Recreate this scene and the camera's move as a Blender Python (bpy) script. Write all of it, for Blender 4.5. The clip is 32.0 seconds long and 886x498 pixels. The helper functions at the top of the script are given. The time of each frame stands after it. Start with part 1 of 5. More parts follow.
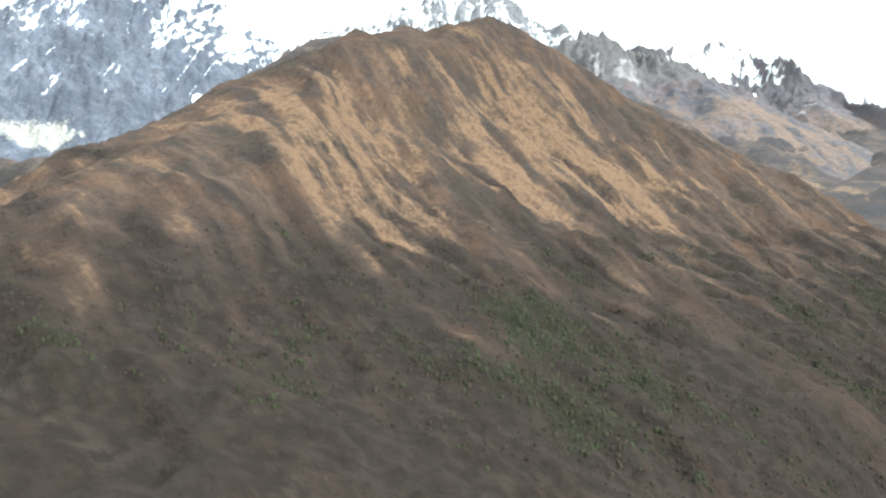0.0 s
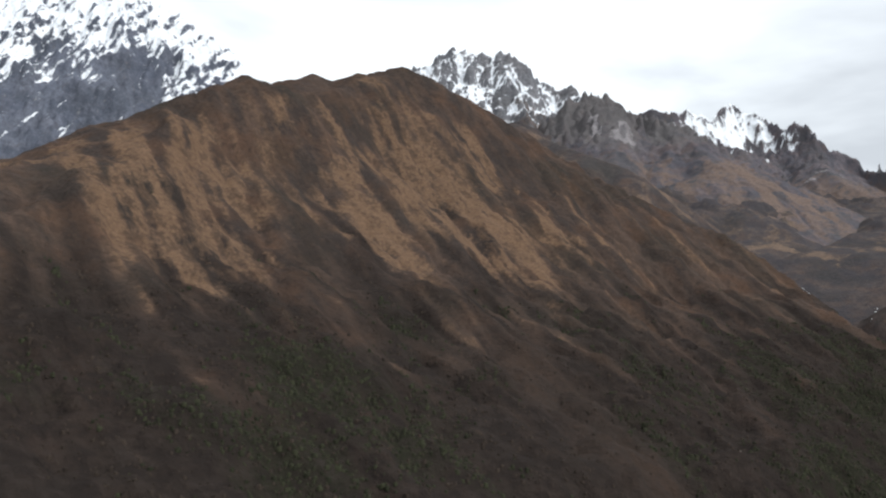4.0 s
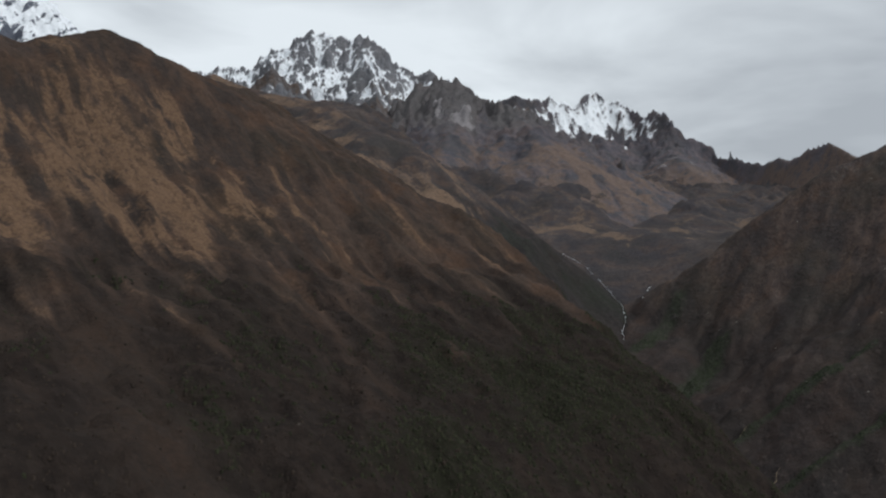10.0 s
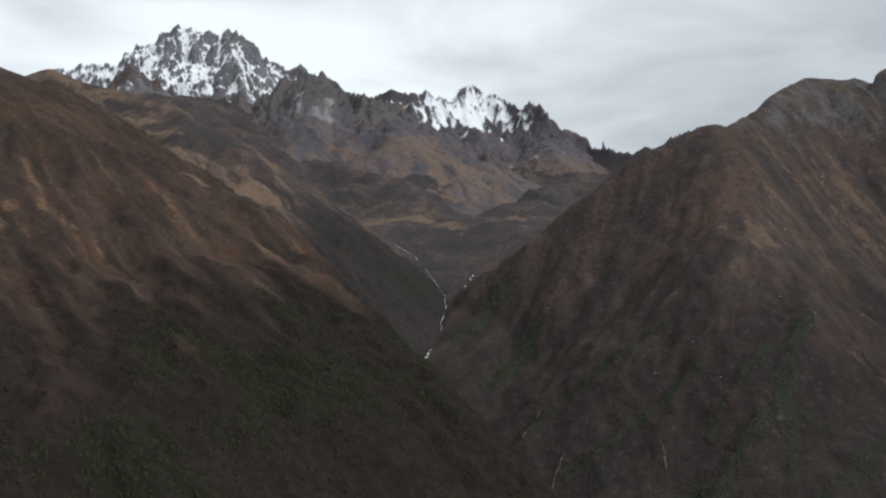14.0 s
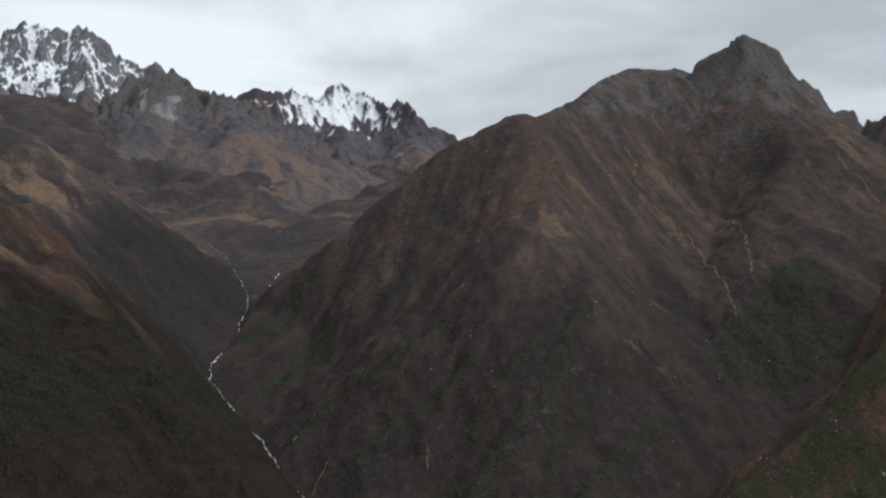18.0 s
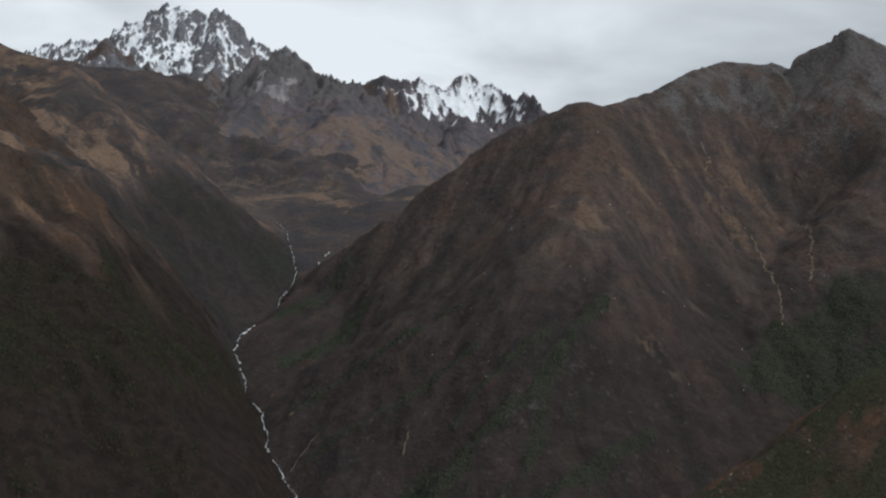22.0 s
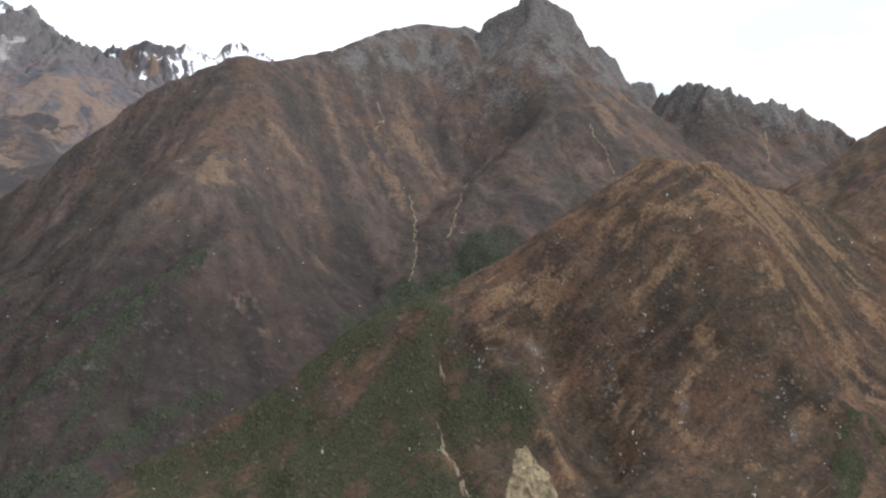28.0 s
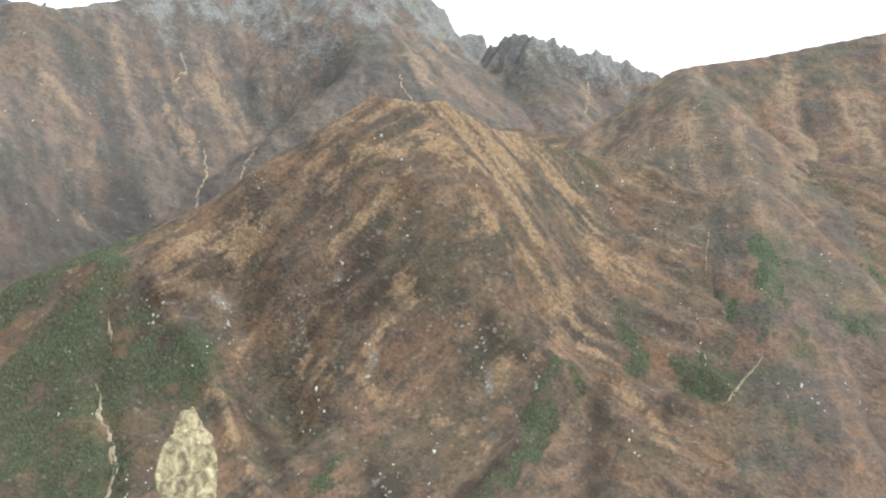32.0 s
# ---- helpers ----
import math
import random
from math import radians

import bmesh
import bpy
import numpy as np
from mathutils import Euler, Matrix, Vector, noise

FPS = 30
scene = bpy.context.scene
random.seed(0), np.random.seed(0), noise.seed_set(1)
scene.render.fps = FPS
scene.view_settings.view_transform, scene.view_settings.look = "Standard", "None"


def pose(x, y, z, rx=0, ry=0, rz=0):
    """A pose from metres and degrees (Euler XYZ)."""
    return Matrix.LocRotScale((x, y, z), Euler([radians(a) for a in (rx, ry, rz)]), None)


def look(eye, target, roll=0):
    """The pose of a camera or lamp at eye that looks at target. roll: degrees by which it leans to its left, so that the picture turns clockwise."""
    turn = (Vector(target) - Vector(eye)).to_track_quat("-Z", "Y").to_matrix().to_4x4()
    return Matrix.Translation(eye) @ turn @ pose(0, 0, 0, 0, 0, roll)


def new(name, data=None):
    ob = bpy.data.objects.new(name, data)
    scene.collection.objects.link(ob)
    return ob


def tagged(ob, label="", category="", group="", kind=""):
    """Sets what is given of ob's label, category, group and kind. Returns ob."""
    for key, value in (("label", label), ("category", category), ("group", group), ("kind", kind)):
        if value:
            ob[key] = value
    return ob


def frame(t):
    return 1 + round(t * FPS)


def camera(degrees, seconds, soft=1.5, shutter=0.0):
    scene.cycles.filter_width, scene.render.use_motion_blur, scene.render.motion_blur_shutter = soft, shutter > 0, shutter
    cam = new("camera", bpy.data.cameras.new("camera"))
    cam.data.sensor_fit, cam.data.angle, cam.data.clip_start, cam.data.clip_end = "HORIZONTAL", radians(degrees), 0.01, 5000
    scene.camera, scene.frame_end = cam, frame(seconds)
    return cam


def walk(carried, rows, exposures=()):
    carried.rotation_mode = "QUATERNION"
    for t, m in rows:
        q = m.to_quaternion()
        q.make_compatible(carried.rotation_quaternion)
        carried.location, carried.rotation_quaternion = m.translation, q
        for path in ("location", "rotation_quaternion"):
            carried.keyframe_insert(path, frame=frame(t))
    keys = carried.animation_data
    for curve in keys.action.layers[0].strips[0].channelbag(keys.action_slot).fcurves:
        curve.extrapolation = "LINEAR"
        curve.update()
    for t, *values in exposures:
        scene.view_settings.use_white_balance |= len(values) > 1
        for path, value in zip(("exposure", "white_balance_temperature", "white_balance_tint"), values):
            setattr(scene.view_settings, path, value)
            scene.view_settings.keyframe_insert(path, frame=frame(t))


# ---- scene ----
cam = camera(48.2, 32.0, soft=2.3)
METRES, EYE, TILT, LEAN, TURN = 1150.0, 500.0, 0.0, 0.0, 0.0
ROWS = [
    (0.0, 0.0, 0.0, 0.0, 0.0, 0.0, 0.0),
    (0.5, 0.0168, 0.0011, -0.0013, -0.2, 1.1, -0.79),
    (1.0, 0.0329, 0.0035, -0.0018, 0.19, 2.43, -1.6),
    (1.5, 0.0484, 0.0067, -0.0025, 0.7, 2.73, -1.29),
    (2.0, 0.0643, 0.0093, -0.0029, 1.92, 2.73, -0.6),
    (2.5, 0.0799, 0.0135, -0.0035, 2.92, 3.7, -0.95),
    (4.5, 0.1405, 0.0263, -0.007, 1.71, 3.36, -2.2),
    (5.0, 0.1559, 0.0302, -0.0076, -0.03, 2.98, -2.28),
    (5.5, 0.1713, 0.0338, -0.0084, -0.97, 2.26, -1.93),
    (6.0, 0.1863, 0.0371, -0.0091, -1.52, 0.52, -0.28),
    (6.5, 0.2012, 0.0402, -0.0099, -1.66, 0.0, 0.53),
    (7.0, 0.2161, 0.0453, -0.0103, -1.85, -0.25, 0.13),
    (7.5, 0.2316, 0.0468, -0.011, -2.37, 0.77, -0.8),
    (8.0, 0.246, 0.0502, -0.0118, -2.71, 2.5, -1.4),
    (8.5, 0.2611, 0.0523, -0.0124, -2.66, 2.52, -1.17),
    (9.0, 0.2765, 0.0562, -0.0135, -2.9, 2.8, -1.11),
    (9.5, 0.2915, 0.0581, -0.0142, -2.83, 3.09, -1.24),
    (10.0, 0.3062, 0.0617, -0.0152, -2.5, 3.15, -1.11),
    (10.5, 0.3213, 0.0638, -0.016, -3.07, 3.51, -0.86),
    (11.0, 0.3355, 0.0678, -0.0166, -4.25, 3.46, -0.24),
    (11.5, 0.3502, 0.0688, -0.0175, -6.09, 3.52, 0.29),
    (12.0, 0.3653, 0.0697, -0.0172, -7.36, 3.39, 0.62),
    (12.5, 0.3805, 0.0732, -0.018, -8.09, 3.26, 0.56),
    (13.0, 0.3957, 0.0782, -0.0192, -8.15, 3.07, 0.11),
    (13.5, 0.4103, 0.0786, -0.0197, -7.44, 2.97, 0.32),
    (14.0, 0.4251, 0.0804, -0.0207, -7.4, 3.02, 0.74),
    (14.5, 0.4401, 0.0833, -0.0219, -8.06, 2.93, 1.15),
    (16.5, 0.5039, 0.0977, -0.0263, -11.59, 3.79, 2.53),
    (17.0, 0.518, 0.0979, -0.027, -12.72, 3.16, 2.45),
    (17.5, 0.5333, 0.1007, -0.0275, -13.77, 2.84, 2.46),
    (18.0, 0.5486, 0.1035, -0.0285, -12.85, 2.97, 2.29),
    (18.5, 0.5639, 0.1052, -0.03, -11.43, 2.22, 2.24),
    (19.0, 0.579, 0.1076, -0.0307, -10.93, 1.02, 1.63),
    (19.5, 0.5949, 0.1113, -0.0324, -10.03, 1.09, 1.03),
    (20.0, 0.6085, 0.1102, -0.0345, -8.56, 1.46, 0.6),
    (20.5, 0.6241, 0.1104, -0.036, -6.67, 1.77, -0.1),
    (21.0, 0.6396, 0.1125, -0.0371, -4.8, 1.79, -1.21),
    (21.5, 0.6549, 0.1128, -0.0384, -4.17, 2.45, -1.82),
    (22.0, 0.67, 0.1135, -0.0394, -4.34, 2.83, -1.74),
    (22.5, 0.6853, 0.1152, -0.0407, -5.05, 2.36, -1.39),
    (23.0, 0.7011, 0.1167, -0.0418, -6.08, 2.48, -1.54),
    (23.5, 0.7163, 0.1165, -0.0431, -6.74, 2.48, -1.8),
    (24.0, 0.7316, 0.1162, -0.0446, -7.31, 2.37, -1.85),
    (24.5, 0.7475, 0.1174, -0.0449, -7.78, 1.77, -1.66),
    (25.0, 0.7626, 0.1166, -0.0462, -8.29, 1.37, -1.87),
    (25.5, 0.7773, 0.1165, -0.0479, -9.55, 1.05, -1.78),
    (26.0, 0.7932, 0.1192, -0.0491, -11.35, 0.92, -1.65),
    (26.5, 0.809, 0.1204, -0.0501, -12.39, 1.06, -1.39),
    (28.5, 0.8739, 0.1216, -0.0546, -14.79, 1.91, -0.89),
    (29.0, 0.8899, 0.1225, -0.0559, -15.11, 1.58, -0.72),
    (29.5, 0.9061, 0.1238, -0.0576, -15.38, 1.09, -0.6),
    (30.0, 0.9223, 0.1246, -0.0589, -16.1, 1.45, -0.9),
    (30.5, 0.9383, 0.1252, -0.0606, -16.84, 2.03, -1.06),
    (31.0, 0.9539, 0.1253, -0.0622, -17.21, 1.22, -0.51),
    (31.5, 0.97, 0.1259, -0.0634, -17.95, 0.3, -0.09),
    (32.0, 0.9848, 0.127, -0.0628, -19.12, -0.05, 0.01),
]
EXPOSURES = [
    (0.0, 2.15, 5850, -3), (0.5, 1.6, 5900, 0), (1.0, 0.35, 5950, 7), (2.0, -0.15, 5850, 7), (2.5, 0.12, 5900, 7), (4.5, 0.6, 6050, 8), (5.5, 0.5, 6100, 8), (6.0, 0.55, 6100, 8), (7.0, 0.45, 6100, 8), (8.0, 0.02, 5950, 7), (10.0, -0.06, 5950, 7), (12.0, -0.15, 6000, 7), (13.0, 0.25, 6000, 7),
    (17.0, 0.0, 5950, 7), (18.0, 0.1, 5950, 7), (19.0, 0.3, 6000, 7), (20.0, 0.1, 6000, 7), (21.0, -0.05, 5950, 7), (23.0, 0.0, 5950, 7), (25.0, 0.1, 6000, 7), (26.0, 0.5, 6000, 8), (28.5, 1.2, 6000, 8), (29.5, 1.05, 6000, 8), (30.0, 0.85, 6000, 8), (30.5, 1.4, 5950, 7), (31.0, 2.1, 5950, 6), (31.5, 2.3, 5800, -1), (32.0, 2.3, 5800, -4),
]
walk(cam, [(t, pose(0, 0, EYE, TILT, LEAN, TURN) @ pose(METRES * x, METRES * y, METRES * z, 90 + pitch, roll, yaw)) for t, x, y, z, yaw, pitch, roll in ROWS], EXPOSURES)

# ---- sky and sun: a bright, thickly overcast day ----
SUN_AZ, SUN_EL = radians(120), radians(48)
world = bpy.data.worlds.new("overcast_sky")
scene.world = world
world.use_nodes = True
wn, wl = world.node_tree.nodes, world.node_tree.links
wn.clear()
sky = wn.new("ShaderNodeTexSky")
sky.sky_type, sky.sun_disc, sky.sun_elevation, sky.sun_rotation = "NISHITA", False, SUN_EL, SUN_AZ
clear = wn.new("ShaderNodeBackground")
clear.inputs["Strength"].default_value = 0.06
wl.new(sky.outputs[0], clear.inputs["Color"])
wcoord = wn.new("ShaderNodeTexCoord")
wmap = wn.new("ShaderNodeMapping")
wmap.inputs["Scale"].default_value = (1.0, 1.0, 3.4)
wmap.inputs["Rotation"].default_value = (0.0, 0.10, 0.0)
wl.new(wcoord.outputs["Generated"], wmap.inputs["Vector"])
wnoise = wn.new("ShaderNodeTexNoise")
wnoise.inputs["Scale"].default_value, wnoise.inputs["Detail"].default_value, wnoise.inputs["Roughness"].default_value = 2.6, 5.0, 0.5
wnoise.inputs["Distortion"].default_value = 0.35
wl.new(wmap.outputs[0], wnoise.inputs["Vector"])
thin = wn.new("ShaderNodeVectorMath")
thin.operation = "MULTIPLY_ADD"
thin.inputs[1].default_value, thin.inputs[2].default_value = (1.0, 1.0, 2.6), (0.10, -0.94, -0.62)
wl.new(wcoord.outputs["Generated"], thin.inputs[0])
reach = wn.new("ShaderNodeVectorMath")
reach.operation = "LENGTH"
wl.new(thin.outputs[0], reach.inputs[0])
lift = wn.new("ShaderNodeMapRange")
lift.interpolation_type = "SMOOTHSTEP"
lift.inputs["From Min"].default_value, lift.inputs["From Max"].default_value = 0.05, 0.42
lift.inputs["To Min"].default_value, lift.inputs["To Max"].default_value = 0.20, 0.0
wl.new(reach.outputs["Value"], lift.inputs["Value"])
wsum = wn.new("ShaderNodeMath")
wsum.operation = "ADD"
wl.new(wnoise.outputs["Fac"], wsum.inputs[0])
wl.new(lift.outputs[0], wsum.inputs[1])
wramp = wn.new("ShaderNodeValToRGB")
wramp.color_ramp.elements[0].position, wramp.color_ramp.elements[0].color = 0.37, (0.57, 0.572, 0.578, 1)
wramp.color_ramp.elements[1].position, wramp.color_ramp.elements[1].color = 0.70, (1.08, 1.08, 1.06, 1)
wl.new(wsum.outputs[0], wramp.inputs["Fac"])
cloud = wn.new("ShaderNodeBackground")
cloud.inputs["Strength"].default_value = 0.84
wl.new(wramp.outputs[0], cloud.inputs["Color"])
wmix = wn.new("ShaderNodeMixShader")
wmix.inputs[0].default_value = 0.93
wl.new(clear.outputs[0], wmix.inputs[1])
wl.new(cloud.outputs[0], wmix.inputs[2])
wout = wn.new("ShaderNodeOutputWorld")
wl.new(wmix.outputs[0], wout.inputs["Surface"])

sun = new("sun", bpy.data.lights.new("sun", "SUN"))
sun.data.energy, sun.data.angle, sun.data.color = 1.9, radians(14), (1.0, 0.96, 0.90)
sun.matrix_world = look((math.sin(SUN_AZ) * math.cos(SUN_EL), math.cos(SUN_AZ) * math.cos(SUN_EL), math.sin(SUN_EL)), (0, 0, 0))


# ---- noise and height fields ----
PERM = np.random.RandomState(7).permutation(4096)
ANGLES = np.random.RandomState(8).rand(4096) * 2 * np.pi
GX, GY = np.cos(ANGLES), np.sin(ANGLES)


def gnoise(x, y, seed=0):
    """Gradient noise, about -0.7 to 0.7."""
    xi, yi = np.floor(x).astype(np.int64), np.floor(y).astype(np.int64)
    fx, fy = x - xi, y - yi
    u, v = fx * fx * fx * (fx * (fx * 6 - 15) + 10), fy * fy * fy * (fy * (fy * 6 - 15) + 10)

    def corner(i, j):
        h = PERM[(PERM[(xi + i + seed * 131) & 4095] + yi + j) & 4095]
        return GX[h] * (fx - i) + GY[h] * (fy - j)
    a, b, c, d = corner(0, 0), corner(1, 0), corner(0, 1), corner(1, 1)
    return a + u * (b - a) + v * (c - a) + u * v * (a - b - c + d)


def fbm(x, y, size, octaves=4, seed=0, gain=0.5):
    total, amp = 0.0, 1.0
    for k in range(octaves):
        total = total + amp * gnoise(x / size, y / size, seed + k)
        size, amp = size / 2.03, amp * gain
    return total


def ridged(x, y, size, octaves=4, seed=0, gain=0.5):
    """Sharp crests between rounded hollows, about 0 to 1."""
    total, amp, norm = 0.0, 1.0, 0.0
    for k in range(octaves):
        total = total + amp * (1 - np.abs(gnoise(x / size, y / size, seed + k)) * 2.0)
        norm += amp
        size, amp = size / 2.1, amp * gain
    return total / norm


def smooth(v, a, b):
    t = np.clip((v - a) / (b - a), 0, 1)
    return t * t * (3 - 2 * t)


def line_distance(X, Y, pts):
    """Distance to a polyline, and its height at the nearest place."""
    best, zz = np.full(X.shape, 1e9), np.zeros(X.shape)
    for (x0, y0, z0), (x1, y1, z1) in zip(pts[:-1], pts[1:]):
        dx, dy = x1 - x0, y1 - y0
        u = np.clip(((X - x0) * dx + (Y - y0) * dy) / (dx * dx + dy * dy), 0, 1)
        d = np.hypot(X - x0 - u * dx, Y - y0 - u * dy)
        near = d < best
        best, zz = np.where(near, d, best), np.where(near, z0 + u * (z1 - z0), zz)
    return best, zz


def tents(X, Y, crests):
    """The envelope of ridges. A crest is (points, slope on its right, slope on its left, rounding, and the height and
    reach of the cliffs under it); returns height, run along the crest and distance from it."""
    H, S, D = np.full(X.shape, -1e9), np.zeros(X.shape), np.zeros(X.shape)
    run = 0.0
    for pts, right, left, soft, *cliff in crests:
        for (x0, y0, z0), (x1, y1, z1) in zip(pts[:-1], pts[1:]):
            dx, dy = x1 - x0, y1 - y0
            length = math.hypot(dx, dy)
            u = np.clip(((X - x0) * dx + (Y - y0) * dy) / (length * length), 0, 1)
            ex, ey = X - x0 - u * dx, Y - y0 - u * dy
            d = np.hypot(ex, ey)
            side = (dx * (Y - y0) - dy * (X - x0)) / length / (d + 1e-6)
            slope = right + (left - right) * smooth(side, -0.6, 0.6)
            h = z0 + u * (z1 - z0) - slope * (np.sqrt(d * d + soft * soft) - soft)
            if cliff:
                h = h - cliff[0] * (1 - np.exp(-d / cliff[1]))
            win = h > H
            H, S, D = np.where(win, h, H), np.where(win, run + u * length, S), np.where(win, d, D)
            run += length
        run += 400.0
    return H, S, D


THALWEG = [(1540, 3300, 960), (1320, 2900, 860), (1060, 2500, 770), (860, 2080, 672), (740, 1850, 622), (640, 1760, 598), (620, 1700, 568), (644, 1640, 548), (660, 1560, 516), (672, 1490, 484), (672, 1460, 468), (656, 1404, 436),
           (640, 1360, 420), (624, 1320, 404), (620, 1280, 388), (634, 1230, 372), (648, 1170, 352), (670, 1120, 336), (682, 1060, 314), (704, 1000, 294), (716, 970, 285), (740, 800, 236), (700, 500, 180), (560, 0, 140), (400, -2600, 110)]


def beside(X, Y, line):
    """Above zero to the right (east) of a line that runs along y."""
    pts = sorted((p[1], p[0]) for p in line)
    return X - np.interp(Y, [p[0] for p in pts], [p[1] for p in pts])


def bed(X, Y, slope, curve):
    """The lowest of the slopes that rise from the valley's line."""
    low, dist = np.full(X.shape, 1e9), np.full(X.shape, 1e9)
    for (x0, y0, z0), (x1, y1, z1) in zip(THALWEG[:-1], THALWEG[1:]):
        dx, dy = x1 - x0, y1 - y0
        u = np.clip(((X - x0) * dx + (Y - y0) * dy) / (dx * dx + dy * dy), 0, 1)
        d = np.hypot(X - x0 - u * dx, Y - y0 - u * dy)
        low, dist = np.minimum(low, z0 + u * (z1 - z0) + slope * np.maximum(d - 2.5, 0) + curve * d * d), np.minimum(dist, d)
    return low, dist


def carve(X, Y, Z):
    """Cuts the stream's V-shaped bed."""
    low, d = bed(X, Y, 0.66, 1 / 500)
    low = low + 0.55 * np.minimum(d, 40) * (1 - smooth(Y, 1290, 1400)) * (beside(X, Y, THALWEG) < 0)
    return np.minimum(Z, low + smooth(d, 12, 70) * (10 * fbm(X, Y, 75, 4, 33) + 5 * (ridged(X, Y, 34, 3, 35) - 0.6)))


def soft_min(a, b, k):
    h = np.clip(0.5 + 0.5 * (b - a) / k, 0, 1)
    return b + (a - b) * h - k * h * (1 - h)


def soft_max(a, b, k):
    return -soft_min(-a, -b, k)


def flow(X, Y, dx, dy, seed, warp=22):
    """Coordinates across and along a slope that falls towards (dx, dy), slightly meandering."""
    w = warp * fbm(X, Y, 170, 3, seed)
    return -X * dy + Y * dx + w, X * dx + Y * dy


def strokes(X, Y, rows, seed, ragged=10.0, reach=2.0):
    """Streaks and patches on the ground: 1 along the middle of each (x0, y0, x1, y1, half width), 0 past its ragged edge."""
    X, Y = X + ragged * fbm(X, Y, 28, 3, seed), Y + ragged * fbm(X, Y, 28, 3, seed + 5)
    best = np.zeros(X.shape)
    for x0, y0, x1, y1, w in rows:
        dx, dy = x1 - x0, y1 - y0
        u = np.clip(((X - x0) * dx + (Y - y0) * dy) / (dx * dx + dy * dy + 1e-6), 0, 1)
        d = np.hypot(X - x0 - u * dx, Y - y0 - u * dy)
        best = np.maximum(best, 1 - smooth(d / w, 0.0, reach))
    return best


def hollow(Z, reach):
    """How far each place of a height field lies below its surroundings."""
    B = Z
    for _ in range(reach):
        p = np.pad(B, 1, mode="edge")
        B = (p[:-2, 1:-1] + p[2:, 1:-1] + p[1:-1, :-2] + p[1:-1, 2:] + B) / 5
    return B - Z


def spires(X, Y, size, seed, tall, slope, flat=0.3):
    """A crowd of steep rock pyramids, one to a cell, rising from level ground."""
    cx, cy = np.floor(X / size).astype(np.int64), np.floor(Y / size).astype(np.int64)
    best = np.zeros(X.shape)
    for i in (-1, 0, 1):
        for j in (-1, 0, 1):
            ix, iy = cx + i, cy + j
            h = PERM[(PERM[(ix + seed * 131) & 4095] + iy) & 4095]
            dx, dy = X - (ix + 0.1 + 0.8 * h / 4096) * size, Y - (iy + 0.1 + 0.8 * PERM[h] / 4096) * size
            u, v = np.abs(dx * GX[h] + dy * GY[h]), np.abs(dy * GX[h] - dx * GY[h])
            top = tall * (flat + (1 - flat) * PERM[(h + 77) & 4095] / 4096)
            best = np.maximum(best, top - slope * (np.maximum(u, v) + 0.4 * np.minimum(u, v)))
    return best


SURFACES = {}


def eroded(Z, step, depth, rounds=4):
    """Lets rain cut branching gullies into a height field; returns the heights and how far each place is a watercourse, 0 to 1."""
    ny, nx = Z.shape
    index = np.arange(nx * ny).reshape(ny, nx)
    wet = np.zeros(Z.shape)
    for _ in range(rounds):
        best, target = np.zeros(Z.shape), index.copy()
        for dy, dx in ((-1, -1), (-1, 0), (-1, 1), (0, -1), (0, 1), (1, -1), (1, 0), (1, 1)):
            y0, y1, x0, x1 = max(0, -dy), ny - max(0, dy), max(0, -dx), nx - max(0, dx)
            drop = np.full(Z.shape, -1.0)
            drop[y0:y1, x0:x1] = (Z[y0:y1, x0:x1] - Z[y0 + dy:y1 + dy, x0 + dx:x1 + dx]) / math.hypot(dx, dy)
            there = np.clip(index + dy * nx + dx, 0, nx * ny - 1)
            win = drop > best
            best, target = np.where(win, drop, best), np.where(win, there, target)
        goes = (target != index).ravel()
        to = target.ravel()[goes]
        area = np.ones(nx * ny)
        for _ in range(160):
            area = 1 + np.bincount(to, weights=area[goes], minlength=nx * ny)
        wet = np.clip(np.log2(area.reshape(ny, nx) * step * step / 500) / 7, 0, 1)
        cut = wet ** 1.2
        for _ in range(2):
            p = np.pad(cut, 1, mode="edge")
            cut = (4 * p[1:-1, 1:-1] + 1.5 * (p[:-2, 1:-1] + p[2:, 1:-1] + p[1:-1, :-2] + p[1:-1, 2:]) + 0.75 * (p[:-2, :-2] + p[:-2, 2:] + p[2:, :-2] + p[2:, 2:])) / 13
        Z = Z - depth / rounds * cut
    p = np.pad(wet, 1, mode="edge")
    wet = np.maximum(wet, 0.25 * (p[:-2, 1:-1] + p[2:, 1:-1] + p[1:-1, :-2] + p[1:-1, 2:]))
    return Z, wet


def sampled(name, layer, X, Y):
    """A layer of a surface between its grid points: 0 height, 1 across, 2 along, 3 wetness."""
    xs, ys, layers = SURFACES[name]
    fx, fy = np.clip(np.interp(X, xs, np.arange(len(xs))), 0, len(xs) - 1.001), np.clip(np.interp(Y, ys, np.arange(len(ys))), 0, len(ys) - 1.001)
    ix, iy = fx.astype(int), fy.astype(int)
    u, v = fx - ix, fy - iy
    A = layers[layer]
    return (A[iy, ix] * (1 - u) + A[iy, ix + 1] * u) * (1 - v) + (A[iy + 1, ix] * (1 - u) + A[iy + 1, ix + 1] * u) * v


